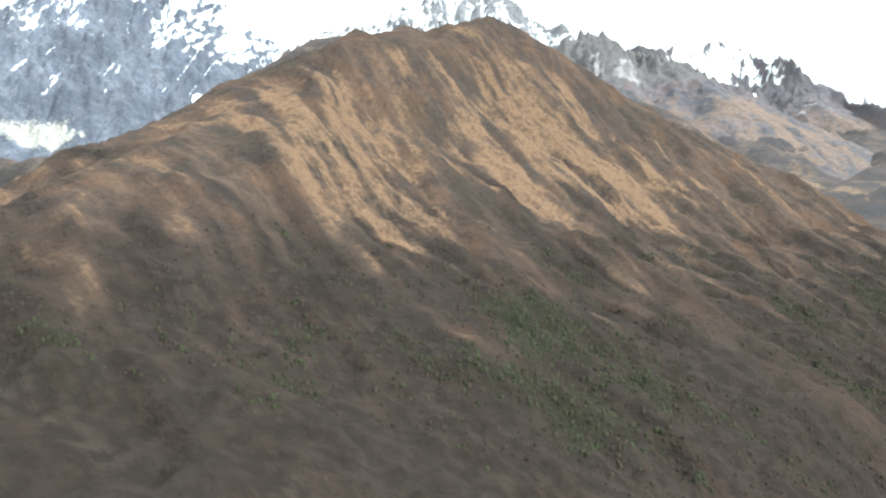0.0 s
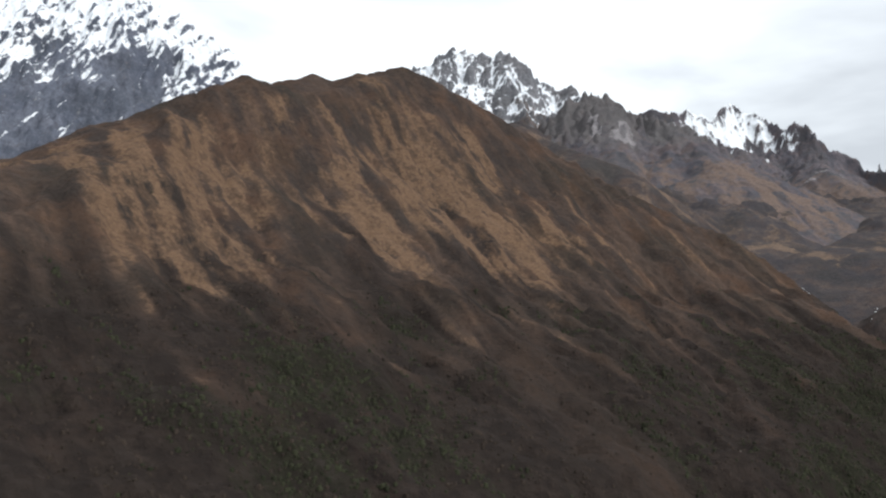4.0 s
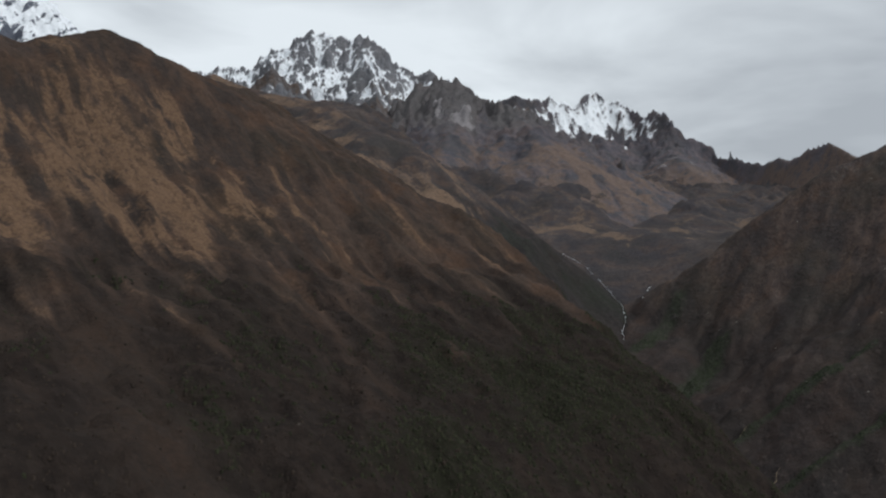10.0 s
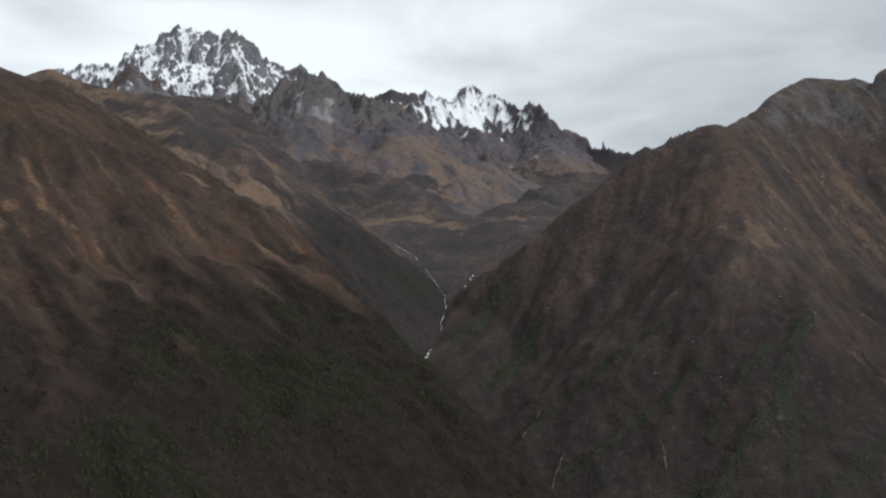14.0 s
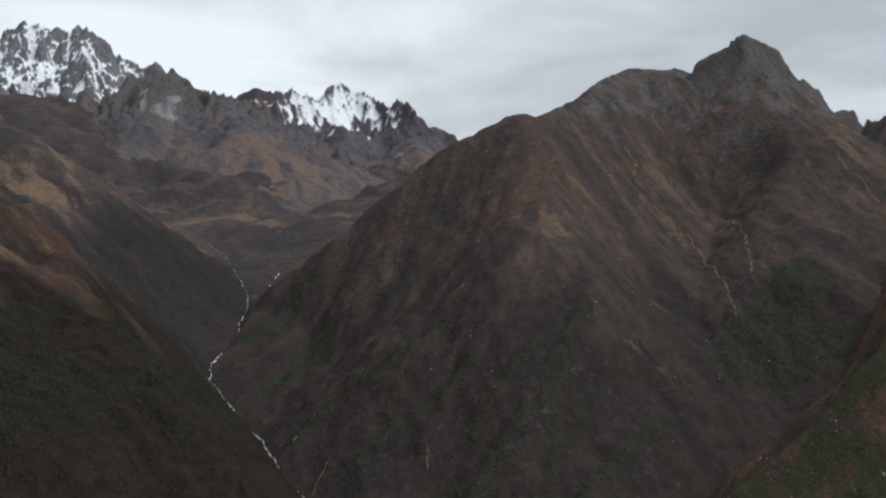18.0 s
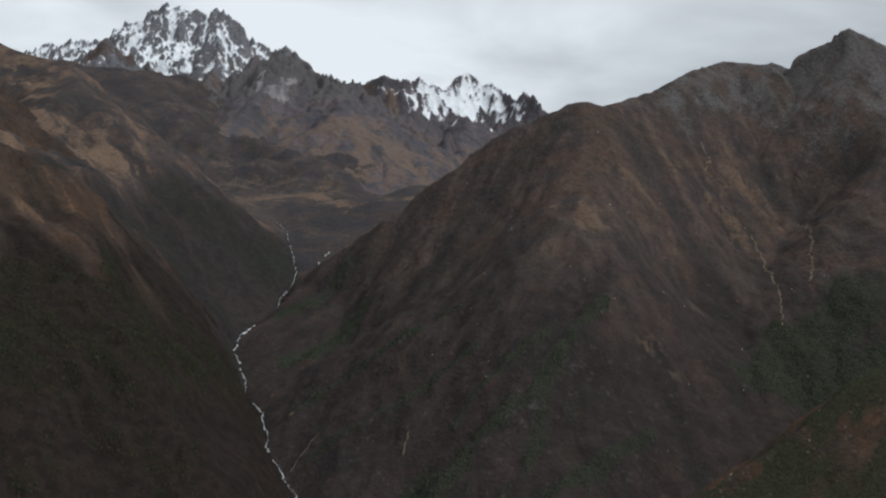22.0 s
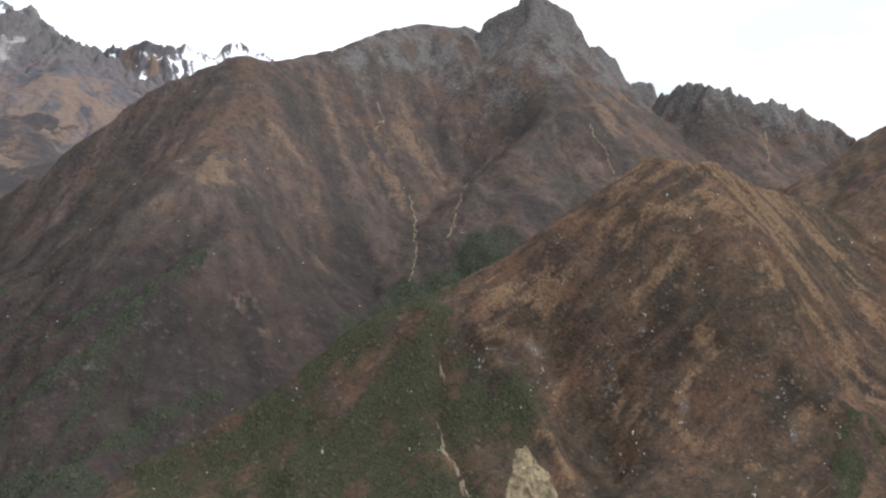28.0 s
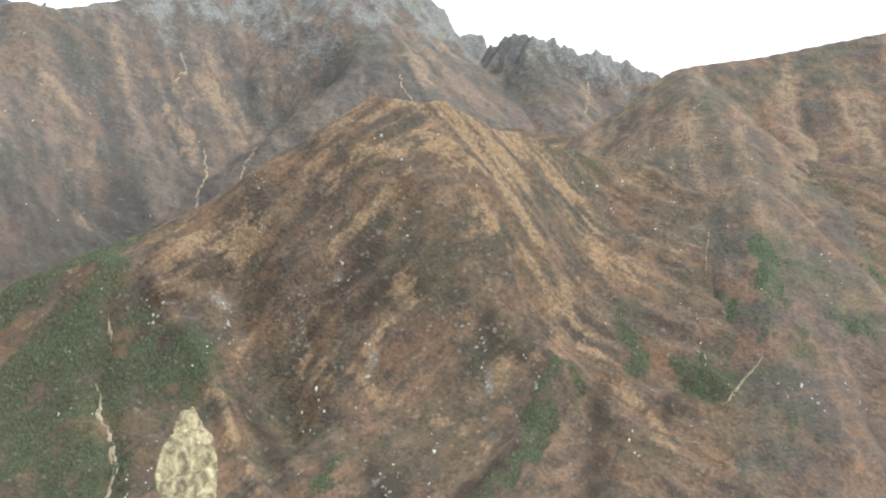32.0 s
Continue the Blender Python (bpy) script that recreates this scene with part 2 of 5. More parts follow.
def ground_at(X, Y):
    """The highest ground at each place, and the name of the piece that it belongs to."""
    X, Y = np.atleast_1d(np.asarray(X, float)), np.atleast_1d(np.asarray(Y, float))
    best, who = np.full(X.shape, -1e9), np.full(X.shape, "", dtype=object)
    for key, (xs, ys, _) in SURFACES.items():
        inside = (X >= xs[0]) & (X <= xs[-1]) & (Y >= ys[0]) & (Y <= ys[-1])
        if inside.any():
            z = np.full(X.shape, -1e9)
            z[inside] = sampled(key, 0, X[inside], Y[inside])
            win = z > best
            best, who = np.where(win, z, best), np.where(win, key, who)
    return best, who


def grid_mesh(name, xs, ys, height, material, keep=None, attributes=None, label="", category="", kind="structure", rain=0.0):
    """A height field as one mesh object; height(X, Y) gives z and the coordinates across and along its slope. rain: the depth of its gullies."""
    X, Y = np.meshgrid(xs, ys)
    Z, S, D = height(X, Y)
    wet = np.zeros(Z.shape)
    if rain:
        calm, bare = smooth(bed(X, Y, 0.0, 0.0)[1], 8, 60), Z
        Z, wet = eroded(Z, xs[1] - xs[0], rain)
        Z, wet = bare + (Z - bare) * calm, wet * calm
    SURFACES[name] = (xs, ys, (Z if keep is None else np.where(keep(X, Y, Z), Z, -500), S, D, wet))
    ny, nx = X.shape
    idx = np.arange(nx * ny).reshape(ny, nx)
    quads = np.stack([idx[:-1, :-1], idx[:-1, 1:], idx[1:, 1:], idx[1:, :-1]], -1).reshape(-1, 4)
    if keep is not None:
        ok = keep(X, Y, Z).ravel()
        quads = quads[ok[quads].any(1)]
    used = np.unique(quads)
    back = np.full(nx * ny, -1)
    back[used] = np.arange(len(used))
    quads = back[quads]
    co = np.stack([X.ravel(), Y.ravel(), Z.ravel()], -1)[used]
    mesh = bpy.data.meshes.new(name)
    mesh.vertices.add(len(co))
    mesh.vertices.foreach_set("co", co.astype(np.float32).ravel())
    mesh.loops.add(quads.size)
    mesh.loops.foreach_set("vertex_index", quads.ravel().astype(np.int32))
    mesh.polygons.add(len(quads))
    mesh.polygons.foreach_set("loop_start", np.arange(0, quads.size, 4, dtype=np.int32))
    mesh.polygons.foreach_set("loop_total", np.full(len(quads), 4, dtype=np.int32))
    mesh.update(calc_edges=True)
    mesh.validate()
    mesh.shade_smooth()
    gy, gx = np.gradient(Z, ys, xs)
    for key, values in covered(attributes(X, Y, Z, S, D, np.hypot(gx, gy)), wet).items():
        a = mesh.attributes.new(key, "FLOAT", "POINT")
        a.data.foreach_set("value", np.clip(values, 0, 1).ravel()[used].astype(np.float32))
    mesh.materials.append(material)
    return tagged(new(name, mesh), label, category, kind=kind)


def covered(values, wet):
    """Scrub follows the watercourses, grass keeps to the ribs between them."""
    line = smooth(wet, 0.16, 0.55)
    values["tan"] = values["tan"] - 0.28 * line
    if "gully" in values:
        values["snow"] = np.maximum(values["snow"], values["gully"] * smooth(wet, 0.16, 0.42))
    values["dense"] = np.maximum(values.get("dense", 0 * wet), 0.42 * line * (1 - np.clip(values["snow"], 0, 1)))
    return values


# ---- materials ----
def node(nt, kind, **inputs):
    n = nt.nodes.new(kind)
    for key, value in inputs.items():
        n.inputs[key.replace("_", " ")].default_value = value
    return n


def slope_material(name, soil, soil_dark, tan, green, pale, snow=(0.85, 0.87, 0.90), grain=1.0, bump=1.0, falls=(), comb=9.0, long=2.4, rusty=0.5, combing=0.55, crisp=1.0, speckled=0.0):
    """Mountain ground: shrubby soil with grass, scrub, bare rock and snow where the surface carries them."""
    mat = bpy.data.materials.new(name)
    mat.use_nodes = True
    nt = mat.node_tree
    nt.nodes.clear()
    geo = nt.nodes.new("ShaderNodeNewGeometry")

    def noise_tex(scale, detail=6.0, rough=0.6, stretch=None):
        n = node(nt, "ShaderNodeTexNoise", Scale=scale, Detail=detail, Roughness=rough)
        if stretch:
            m = nt.nodes.new("ShaderNodeMapping")
            m.inputs["Scale"].default_value = stretch
            nt.links.new(geo.outputs["Position"], m.inputs["Vector"])
            nt.links.new(m.outputs[0], n.inputs["Vector"])
        else:
            nt.links.new(geo.outputs["Position"], n.inputs["Vector"])
        return n.outputs["Fac"]

    def math_node(op, a, b):
        m = nt.nodes.new("ShaderNodeMath")
        m.operation = op
        for i, v in enumerate((a, b)):
            if isinstance(v, (int, float)):
                m.inputs[i].default_value = v
            else:
                nt.links.new(v, m.inputs[i])
        return m.outputs[0]

    def remap(v, a, b, lo=0.0, hi=1.0):
        m = nt.nodes.new("ShaderNodeMapRange")
        m.interpolation_type = "SMOOTHSTEP"
        m.inputs["From Min"].default_value, m.inputs["From Max"].default_value = a, b
        m.inputs["To Min"].default_value, m.inputs["To Max"].default_value = lo, hi
        nt.links.new(v, m.inputs["Value"])
        return m.outputs[0]

    def mixed(fac, a, b):
        m = nt.nodes.new("ShaderNodeMix")
        m.data_type = "RGBA"
        if isinstance(fac, (int, float)):
            m.inputs[0].default_value = fac
        else:
            nt.links.new(fac, m.inputs[0])
        for i, v in ((6, a), (7, b)):
            if isinstance(v, tuple):
                m.inputs[i].default_value = (*v, 1)
            else:
                nt.links.new(v, m.inputs[i])
        return m.outputs[2]

    def attr(key):
        a = nt.nodes.new("ShaderNodeAttribute")
        a.attribute_name = key
        return a.outputs["Fac"]

    def combed(down, normal, width, stretch):
        """Noise drawn out down the slope."""
        d, n = Vector(down).normalized(), Vector(normal).normalized()
        parts = []
        for axis, scale in ((d.cross(n).normalized(), 1 / width), (d, 1 / (stretch * width))):
            v = nt.nodes.new("ShaderNodeVectorMath")
            v.operation = "DOT_PRODUCT"
            v.inputs[1].default_value = axis * scale
            nt.links.new(geo.outputs["Position"], v.inputs[0])
            parts.append(v.outputs["Value"])
        xyz = nt.nodes.new("ShaderNodeCombineXYZ")
        for i, p in enumerate(parts):
            nt.links.new(p, xyz.inputs[i])
        t = node(nt, "ShaderNodeTexNoise", Scale=1.0, Detail=6.0, Roughness=0.62, Distortion=0.35)
        nt.links.new(xyz.outputs[0], t.inputs["Vector"])
        return t.outputs["Fac"]

    broad = noise_tex(0.011 * grain, 5.0, 0.55)
    patch = noise_tex(0.045 * grain, 7.0, 0.62)
    tuft = noise_tex(0.33 * grain, 5.0, 0.65)
    fine = noise_tex(0.9 * grain, 4.0, 0.7)
    clump = noise_tex(0.11 * grain, 5.0, 0.6)
    rust = noise_tex(0.024 * grain, 6.0, 0.6)
    lines = patch
    if falls:
        lines = combed(*falls[0], 2.0 * comb, long)
        if len(falls) > 1:
            side = attr("side")
            lines = math_node("ADD", math_node("MULTIPLY", lines, math_node("SUBTRACT", 1.0, side)), math_node("MULTIPLY", combed(*falls[1], 2.0 * comb, long), side))
    grove = math_node("ADD", math_node("MULTIPLY", patch, 1 - combing), math_node("MULTIPLY", lines, combing))
    bush = node(nt, "ShaderNodeTexVoronoi", Scale=0.30 * grain)
    jolt = node(nt, "ShaderNodeTexNoise", Scale=0.5 * grain, Detail=3.0)
    push = nt.nodes.new("ShaderNodeVectorMath")
    push.operation = "MULTIPLY_ADD"
    push.inputs[1].default_value = (2.4 / grain,) * 3
    nt.links.new(geo.outputs["Position"], jolt.inputs["Vector"])
    nt.links.new(jolt.outputs["Color"], push.inputs[0])
    nt.links.new(geo.outputs["Position"], push.inputs[2])
    nt.links.new(push.outputs[0], bush.inputs["Vector"])
    tone = nt.nodes.new("ShaderNodeSeparateColor")
    nt.links.new(bush.outputs["Color"], tone.inputs[0])
    each, gap = tone.outputs[0], bush.outputs["Distance"]
    grown = math_node("ADD", math_node("MULTIPLY", grove, 0.75), math_node("MULTIPLY", attr("streak"), 0.25))
    col = mixed(remap(grown, 0.51 - 0.13 * crisp, 0.51 + 0.13 * crisp), soil_dark, soil)
    col = mixed(remap(rust, 0.44, 0.68, 0.0, rusty), col, (1.26 * soil[0], 1.02 * soil[1], 0.80 * soil[2]))
    col = mixed(remap(broad, 0.42, 0.64, 0.0, 0.5), col, tuple(0.5 * (a + b) for a, b in zip(soil_dark, green)))
    col = mixed(remap(each, 0.55, 1.0, 0.0, 0.18), col, tuple(1.3 * v for v in soil))
    stony = remap(math_node("ADD", tone.outputs[1], math_node("MULTIPLY", math_node("SUBTRACT", clump, 0.5), 1.2)), 0.92, 1.12, 0.0, speckled)
    shady = remap(math_node("ADD", tone.outputs[2], math_node("MULTIPLY", math_node("SUBTRACT", patch, 0.5), -1.6)), 0.66, 1.05, 0.0, speckled)
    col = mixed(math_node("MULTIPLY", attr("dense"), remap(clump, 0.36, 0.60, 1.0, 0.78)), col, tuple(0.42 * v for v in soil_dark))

    def cover(key, color, dark, source, spread, low, high, most=0.95, speckle=0.25):
        wob = math_node("ADD", math_node("MULTIPLY", math_node("SUBTRACT", source, 0.5), spread), math_node("ADD", math_node("MULTIPLY", math_node("SUBTRACT", clump, 0.5), 0.6), math_node("MULTIPLY", math_node("SUBTRACT", each, 0.5), speckle)))
        return remap(math_node("ADD", attr(key), wob), low, high, 0.0, most), mixed(remap(tuft, 0.34, 0.68), dark, color)
    f, c = cover("tan", tan, tuple(0.74 * v for v in tan), grove, 2.2, 0.47 - 0.31 * crisp, 0.47 + 0.31 * crisp, speckle=0.12)
    col = mixed(f, col, c)
    f, c = cover("red", (0.048, 0.032, 0.024), (0.028, 0.021, 0.017), patch, 1.2, 0.20, 0.95, 0.5)
    col = mixed(f, col, c)
    f, c = cover("green", green, tuple(0.6 * v for v in green), grove, 1.5, 0.24, 0.80, speckle=0.12)
    col = mixed(f, col, c)
    shrub = math_node("MULTIPLY", remap(math_node("ADD", math_node("MULTIPLY", clump, 0.5), math_node("MULTIPLY", lines, 0.5)), 0.50, 0.60), remap(attr("tan"), 0.25, 0.9, 0.60, 0.40))
    col = mixed(shrub, col, tuple(0.75 * v for v in soil_dark))
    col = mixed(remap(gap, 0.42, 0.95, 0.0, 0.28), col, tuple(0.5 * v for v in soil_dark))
    col = mixed(shady, mixed(stony, col, tuple(0.5 * a + 0.5 * b for a, b in zip(tan, (0.15, 0.135, 0.125)))), tuple(0.55 * v for v in soil_dark))
    f, c = cover("crag", (0.140, 0.131, 0.128), (0.083, 0.076, 0.074), tuft, 0.9, 0.20, 0.95)
    col = mixed(f, col, c)
    f, c = cover("pale", pale, tuple(0.6 * v for v in pale), tuft, 0.9, 0.30, 0.80)
    col = mixed(f, col, c)
    speck = math_node("ADD", math_node("MULTIPLY", tuft, 0.6), math_node("MULTIPLY", fine, 0.4))
    f, c = cover("snow", snow, tuple(0.88 * v for v in snow), speck, 1.1, 0.34, 0.64, 1.0, 0.1)
    fleck = mixed(remap(fine, 0.42, 0.68, 0.0, 0.3), col, tuple(0.6 * v for v in soil_dark))
    col = mixed(f, fleck, c)
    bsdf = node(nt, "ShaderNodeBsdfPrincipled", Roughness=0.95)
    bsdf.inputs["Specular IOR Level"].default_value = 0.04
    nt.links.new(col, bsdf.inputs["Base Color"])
    height = math_node("ADD", math_node("MULTIPLY", grove, 6.0), math_node("ADD", math_node("MULTIPLY", tuft, 1.4), math_node("MULTIPLY", gap, -0.9)))
    b = node(nt, "ShaderNodeBump", Strength=0.75 * bump, Distance=1.0 / grain)
    nt.links.new(math_node("ADD", height, math_node("MULTIPLY", clump, 4.0)), b.inputs["Height"])
    nt.links.new(b.outputs[0], bsdf.inputs["Normal"])
    out = nt.nodes.new("ShaderNodeOutputMaterial")
    nt.links.new(bsdf.outputs[0], out.inputs["Surface"])
    return mat


SOIL, SOIL_DARK = (0.081, 0.0550, 0.0420), (0.0425, 0.0335, 0.0295)
TAN, GREEN, PALE = (0.172, 0.108, 0.068), (0.0200, 0.0210, 0.0125), (0.42, 0.38, 0.32)
hill_mat = slope_material("hill_ground", SOIL, SOIL_DARK, TAN, GREEN, PALE, falls=[((0.70, -0.71, -0.76), (0.52, -0.56, 1))], comb=4.5, long=5.0, combing=0.75, crisp=0.85, bump=0.8)
flank_mat = slope_material("flank_ground", (0.0950, 0.0700, 0.0600), (0.0488, 0.0415, 0.0403), (0.1562, 0.1086, 0.0781), (0.042, 0.0465, 0.0325), PALE, falls=[((-0.65, -0.76, -0.83), (-0.54, -0.64, 1)), ((0.2, -0.98, -0.75), (0.15, -0.74, 1))], comb=4.5, long=3.2, combing=0.55, crisp=0.8, bump=0.85, speckled=0.2)
spur_mat = slope_material("spur_ground", (0.0960, 0.0612, 0.0432), (0.0420, 0.0324, 0.0270), (0.1632, 0.1056, 0.0654), (0.041, 0.0455, 0.0265), (0.4392, 0.4148, 0.3971), grain=1.6, falls=[((-0.97, -0.22, -0.74), (-0.30, -1.5, 1)), ((0.74, -0.67, -0.95), (0.25, -1.05, 1))], comb=2.2, long=6.0, bump=0.75, combing=0.62, crisp=0.72, speckled=0.42)
slope_mat = slope_material("side_slope_ground", (0.1135, 0.0736, 0.0552), (0.0494, 0.0399, 0.0363), (0.1628, 0.1133, 0.0767), (0.0475, 0.0587, 0.0354), PALE, grain=1.4, falls=[((-0.4, -0.9, -0.75), (-0.2, -0.75, 1))], comb=5.0)
# Rear hill and far rock carry a cool tint painted in for haze.
rear_mat = slope_material("hazed_rear_hill_ground", (0.1024, 0.0781, 0.0691), (0.0550, 0.0493, 0.0499), (0.2150, 0.1472, 0.1024), (0.036, 0.039, 0.030), PALE, falls=[((0.62, -0.78, -0.70), (0.44, -0.55, 1))], comb=6.0, long=4.0, combing=0.65, crisp=0.8)
rock_mat = slope_material("hazed_far_rock", (0.1275, 0.1125, 0.1225), (0.0788, 0.0750, 0.0863), (0.1875, 0.1350, 0.1075), (0.0480, 0.0528, 0.0422), (0.3240, 0.3000, 0.3036), grain=0.8, crisp=0.75)
# Peak rock lightened in its colour to stand for the haze before it.
snow_mat = slope_material("hazed_snow_rock", (0.235, 0.232, 0.245), (0.145, 0.145, 0.158), (0.11, 0.074, 0.052), GREEN, (0.40, 0.36, 0.30), grain=0.3, rusty=0.12)
# Bluer and lighter than bare rock: distance haze is put into the massif's colour.
massif_mat = slope_material("hazed_massif_rock", (0.158, 0.168, 0.205), (0.094, 0.103, 0.132), (0.2, 0.16, 0.12), GREEN, (0.46, 0.44, 0.40), grain=0.42, rusty=0.1)
# Cooler tones here too: valley haze is mixed into the ground colour.
valley_mat = slope_material("hazed_valley_ground", (0.0870, 0.0717, 0.0678), (0.0525, 0.0486, 0.0525), (0.1920, 0.1357, 0.0973), GREEN, PALE, grain=1.1, crisp=0.7)

# ---- the hillside across the valley ----
HILL_CREST = [(-330, 380, 430), (-230, 500, 520), (-196, 560, 546), (-176, 600, 562), (-168, 644, 574), (-178, 740, 604), (-168, 844, 648), (-144, 870, 660), (-100, 900, 684), (-80, 910, 700), (-60, 960, 702),
              (-40, 1030, 732), (-20, 1040, 728), (10, 1050, 738), (52, 1076, 752), (70, 1080, 744), (96, 1110, 732)]
SADDLE_CREST = [(96, 1110, 732), (110, 1160, 732), (116, 1300, 752), (128, 1500, 780), (60, 1800, 860), (0, 2250, 952)]
BACK_CREST = [(-460, 2520, 960), (-320, 2500, 1030), (-230, 2450, 1028), (-148, 2400, 992), (-88, 2350, 1000), (0, 2250, 952), (76, 2150, 916), (196, 2000, 870), (264, 1850, 808), (308, 1690, 760), (364, 1660, 736),
              (424, 1640, 692), (512, 1600, 590), (552, 1580, 556), (610, 1560, 516)]
HILL_FALL = (0.68, -0.73)


def hill_height(X, Y):
    H, S, D = tents(X, Y, [(HILL_CREST, 0.45, 0.8, 8), (SADDLE_CREST, 0.64, 0.8, 12)])
    D = line_distance(X, Y, HILL_CREST + SADDLE_CREST[1:])[0]
    face = 136 - 0.518 * X + 0.561 * Y
    face = face + 0.37 * np.clip(520 - face, 0, 185) + 48 * (1 - smooth(D, 0, 130))
    H = soft_min(H, face, 14)
    a, l = flow(X, Y, *HILL_FALL, 5)
    far = smooth(D, 4, 70)
    H = H + far * (19 * (ridged(a, l / 2.6, 105, 3, 3) - 0.62) + 6 * (ridged(a, l / 3.0, 40, 3, 9) - 0.6) + 3 * (ridged(a, l / 4.0, 17, 3, 10) - 0.6)) + smooth(D, 0, 50) * (9 * fbm(X, Y, 70, 4, 11) + (4 + 3 * smooth(X, 120, 300)) * (ridged(X, Y, 30, 3, 13) - 0.6) + 9 * smooth(X, 120, 300) * (ridged(X + 0.4 * Y, Y / 1.5, 62, 3, 15) - 0.6)) + (1.2 + 0.6 * far) * fbm(X, Y, 13, 3, 17) + 7 * (1 - smooth(D, 5, 45)) * (ridged(X, Y, 38, 3, 19) - 0.62)
    return carve(X, Y, H), a, l


HILL_TAN = [(-124, 726, -53, 633, 30), (-78, 726, -14, 668, 13), (-82, 782, -52, 749, 13), (-31, 860, 35, 857, 10), (8, 801, 71, 805, 10), (4, 912, 73, 865, 10), (50, 887, 142, 843, 19), (60, 961, 180, 856, 24), (64, 1007, 104, 956, 14),
            (105, 949, 200, 879, 15), (120, 1043, 147, 982, 11), (191, 969, 231, 916, 7), (49, 779, 93, 777, 12), (23, 1012, 55, 993, 11), (174, 1001, 253, 936, 5), (227, 1045, 278, 965, 5), (-40, 738, -8, 662, 8)]
HILL_BARE = [(162, 717, 216, 594, 21), (279, 837, 311, 801, 8), (103, 659, 127, 640, 9), (323, 763, 341, 684, 8), (46, 652, 75, 645, 8), (216, 594, 300, 480, 26)]
HILL_GREEN = [(60, 552, 112, 551, 24), (143, 750, 178, 703, 12), (260, 744, 296, 678, 23), (374, 855, 384, 759, 22), (49, 680, 88, 666, 15), (198, 797, 248, 750, 13), (434, 969, 506, 959, 19), (380, 700, 560, 900, 60), (480, 960, 620, 1150, 45)]


HILL_PALE = [(293, 646, 298, 622, 3.0), (380, 560, 398, 545, 2.5)]


def hill_cover(X, Y, Z, S, D, G):
    streak = fbm(S, D / 3.4, 34, 4, 21) + 0.6 * fbm(S, D / 5.0, 12, 3, 22)
    line = 517 - 0.03 * X
    high = smooth(Z + 75 * streak + 30 * fbm(X, Y, 70, 3, 23), line - 55, line + 45)
    rag = 0.8 * fbm(S, D / 4.0, 22, 4, 26) + 0.6 * fbm(S, D / 5.0, 9, 3, 27)
    mark = strokes(X, Y, HILL_TAN, 24, 26, 3.0)
    tan = high * (0.03 + 0.52 * mark - 0.14 * smooth(X, 150, 300) + 0.7 * streak + 0.7 * rag) * (1 - 0.55 * smooth(Z + 150 * streak, 640, 740)) * (1 - 0.9 * strokes(X, Y, [(-150, 640, -80, 560, 26)], 25, 10)) + 0.16 * mark
    bare = strokes(X, Y, HILL_BARE, 34, 20) * (0.8 + 0.6 * rag)
    green = (1 - high) * (0.20 + 0.6 * fbm(X, Y, 110, 4, 31) + 0.3 * rag + 0.4 * strokes(X, Y, HILL_GREEN, 36, 24)) * (1 - bare)
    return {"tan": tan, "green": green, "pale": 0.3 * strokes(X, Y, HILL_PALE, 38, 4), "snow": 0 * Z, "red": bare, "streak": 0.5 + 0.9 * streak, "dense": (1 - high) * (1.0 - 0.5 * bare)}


def spaced(a, b, step):
    return np.linspace(a, b, int(round((b - a) / step)) + 1)


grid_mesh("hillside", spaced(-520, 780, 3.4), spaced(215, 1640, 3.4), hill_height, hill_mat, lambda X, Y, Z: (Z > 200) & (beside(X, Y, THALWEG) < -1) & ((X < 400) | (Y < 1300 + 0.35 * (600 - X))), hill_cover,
          "brown grassy hillside with tan streaks and dark scrub below", "hillside", rain=17.0)


def back_height(X, Y):
    H, S, D = tents(X, Y, [(BACK_CREST, 0.70, 0.8, 12)])
    bench = 636 - 0.42 * (X - 370) + 0.088 * (Y - 1504) - 0.75 * np.maximum(X - 480, 0) - 0.8 * np.maximum(1310 - Y, 0) - 0.6 * np.maximum(Y - 1560, 0) - 0.44 * np.maximum(350 - X, 0)
    H = soft_max(H, bench, 16)
    a, l = flow(X, Y, 0.62, -0.78, 45)
    H = H + smooth(D, 5, 90) * (22 * (ridged(a, l / 2.6, 130, 3, 43) - 0.6) + 10 * (ridged(X, Y, 55, 4, 47, 0.55) - 0.6) + 7 * (ridged(a, l / 2.2, 34, 3, 49) - 0.6)) + smooth(D, 0, 60) * 10 * fbm(X, Y, 80, 4, 51) + 2.0 * fbm(X, Y, 18, 3, 57)
    return carve(X, Y, H), a, l


BACK_TAN = [(312, 1652, 410, 1587, 8), (381, 1502, 476, 1498, 11), (428, 1514, 540, 1503, 13), (500, 1515, 551, 1488, 7), (165, 1900, 220, 1840, 14), (246, 1700, 281, 1600, 12), (0, 2150, 90, 2050, 14), (560, 1500, 620, 1400, 8)]


def back_cover(X, Y, Z, S, D, G):
    streak = fbm(S, D / 4.0, 50, 4, 61) + 0.4 * fbm(S, D / 4.0, 16, 3, 62)
    tan = strokes(X, Y, BACK_TAN, 64, 16) * (0.30 + 0.5 * streak) + smooth(Z, 500, 600) * (0.26 + 0.9 * streak) * smooth(X, -420, -150)
    low = 1 - smooth(Z + 80 * streak, 535, 650)
    green = low * (0.4 + 0.6 * fbm(X, Y, 110, 4, 71))
    return {"tan": tan * (1 - 0.7 * low), "green": green, "pale": 0 * Z, "snow": 0 * Z, "streak": 0.5 + 0.9 * streak, "dense": 0.9 * low}


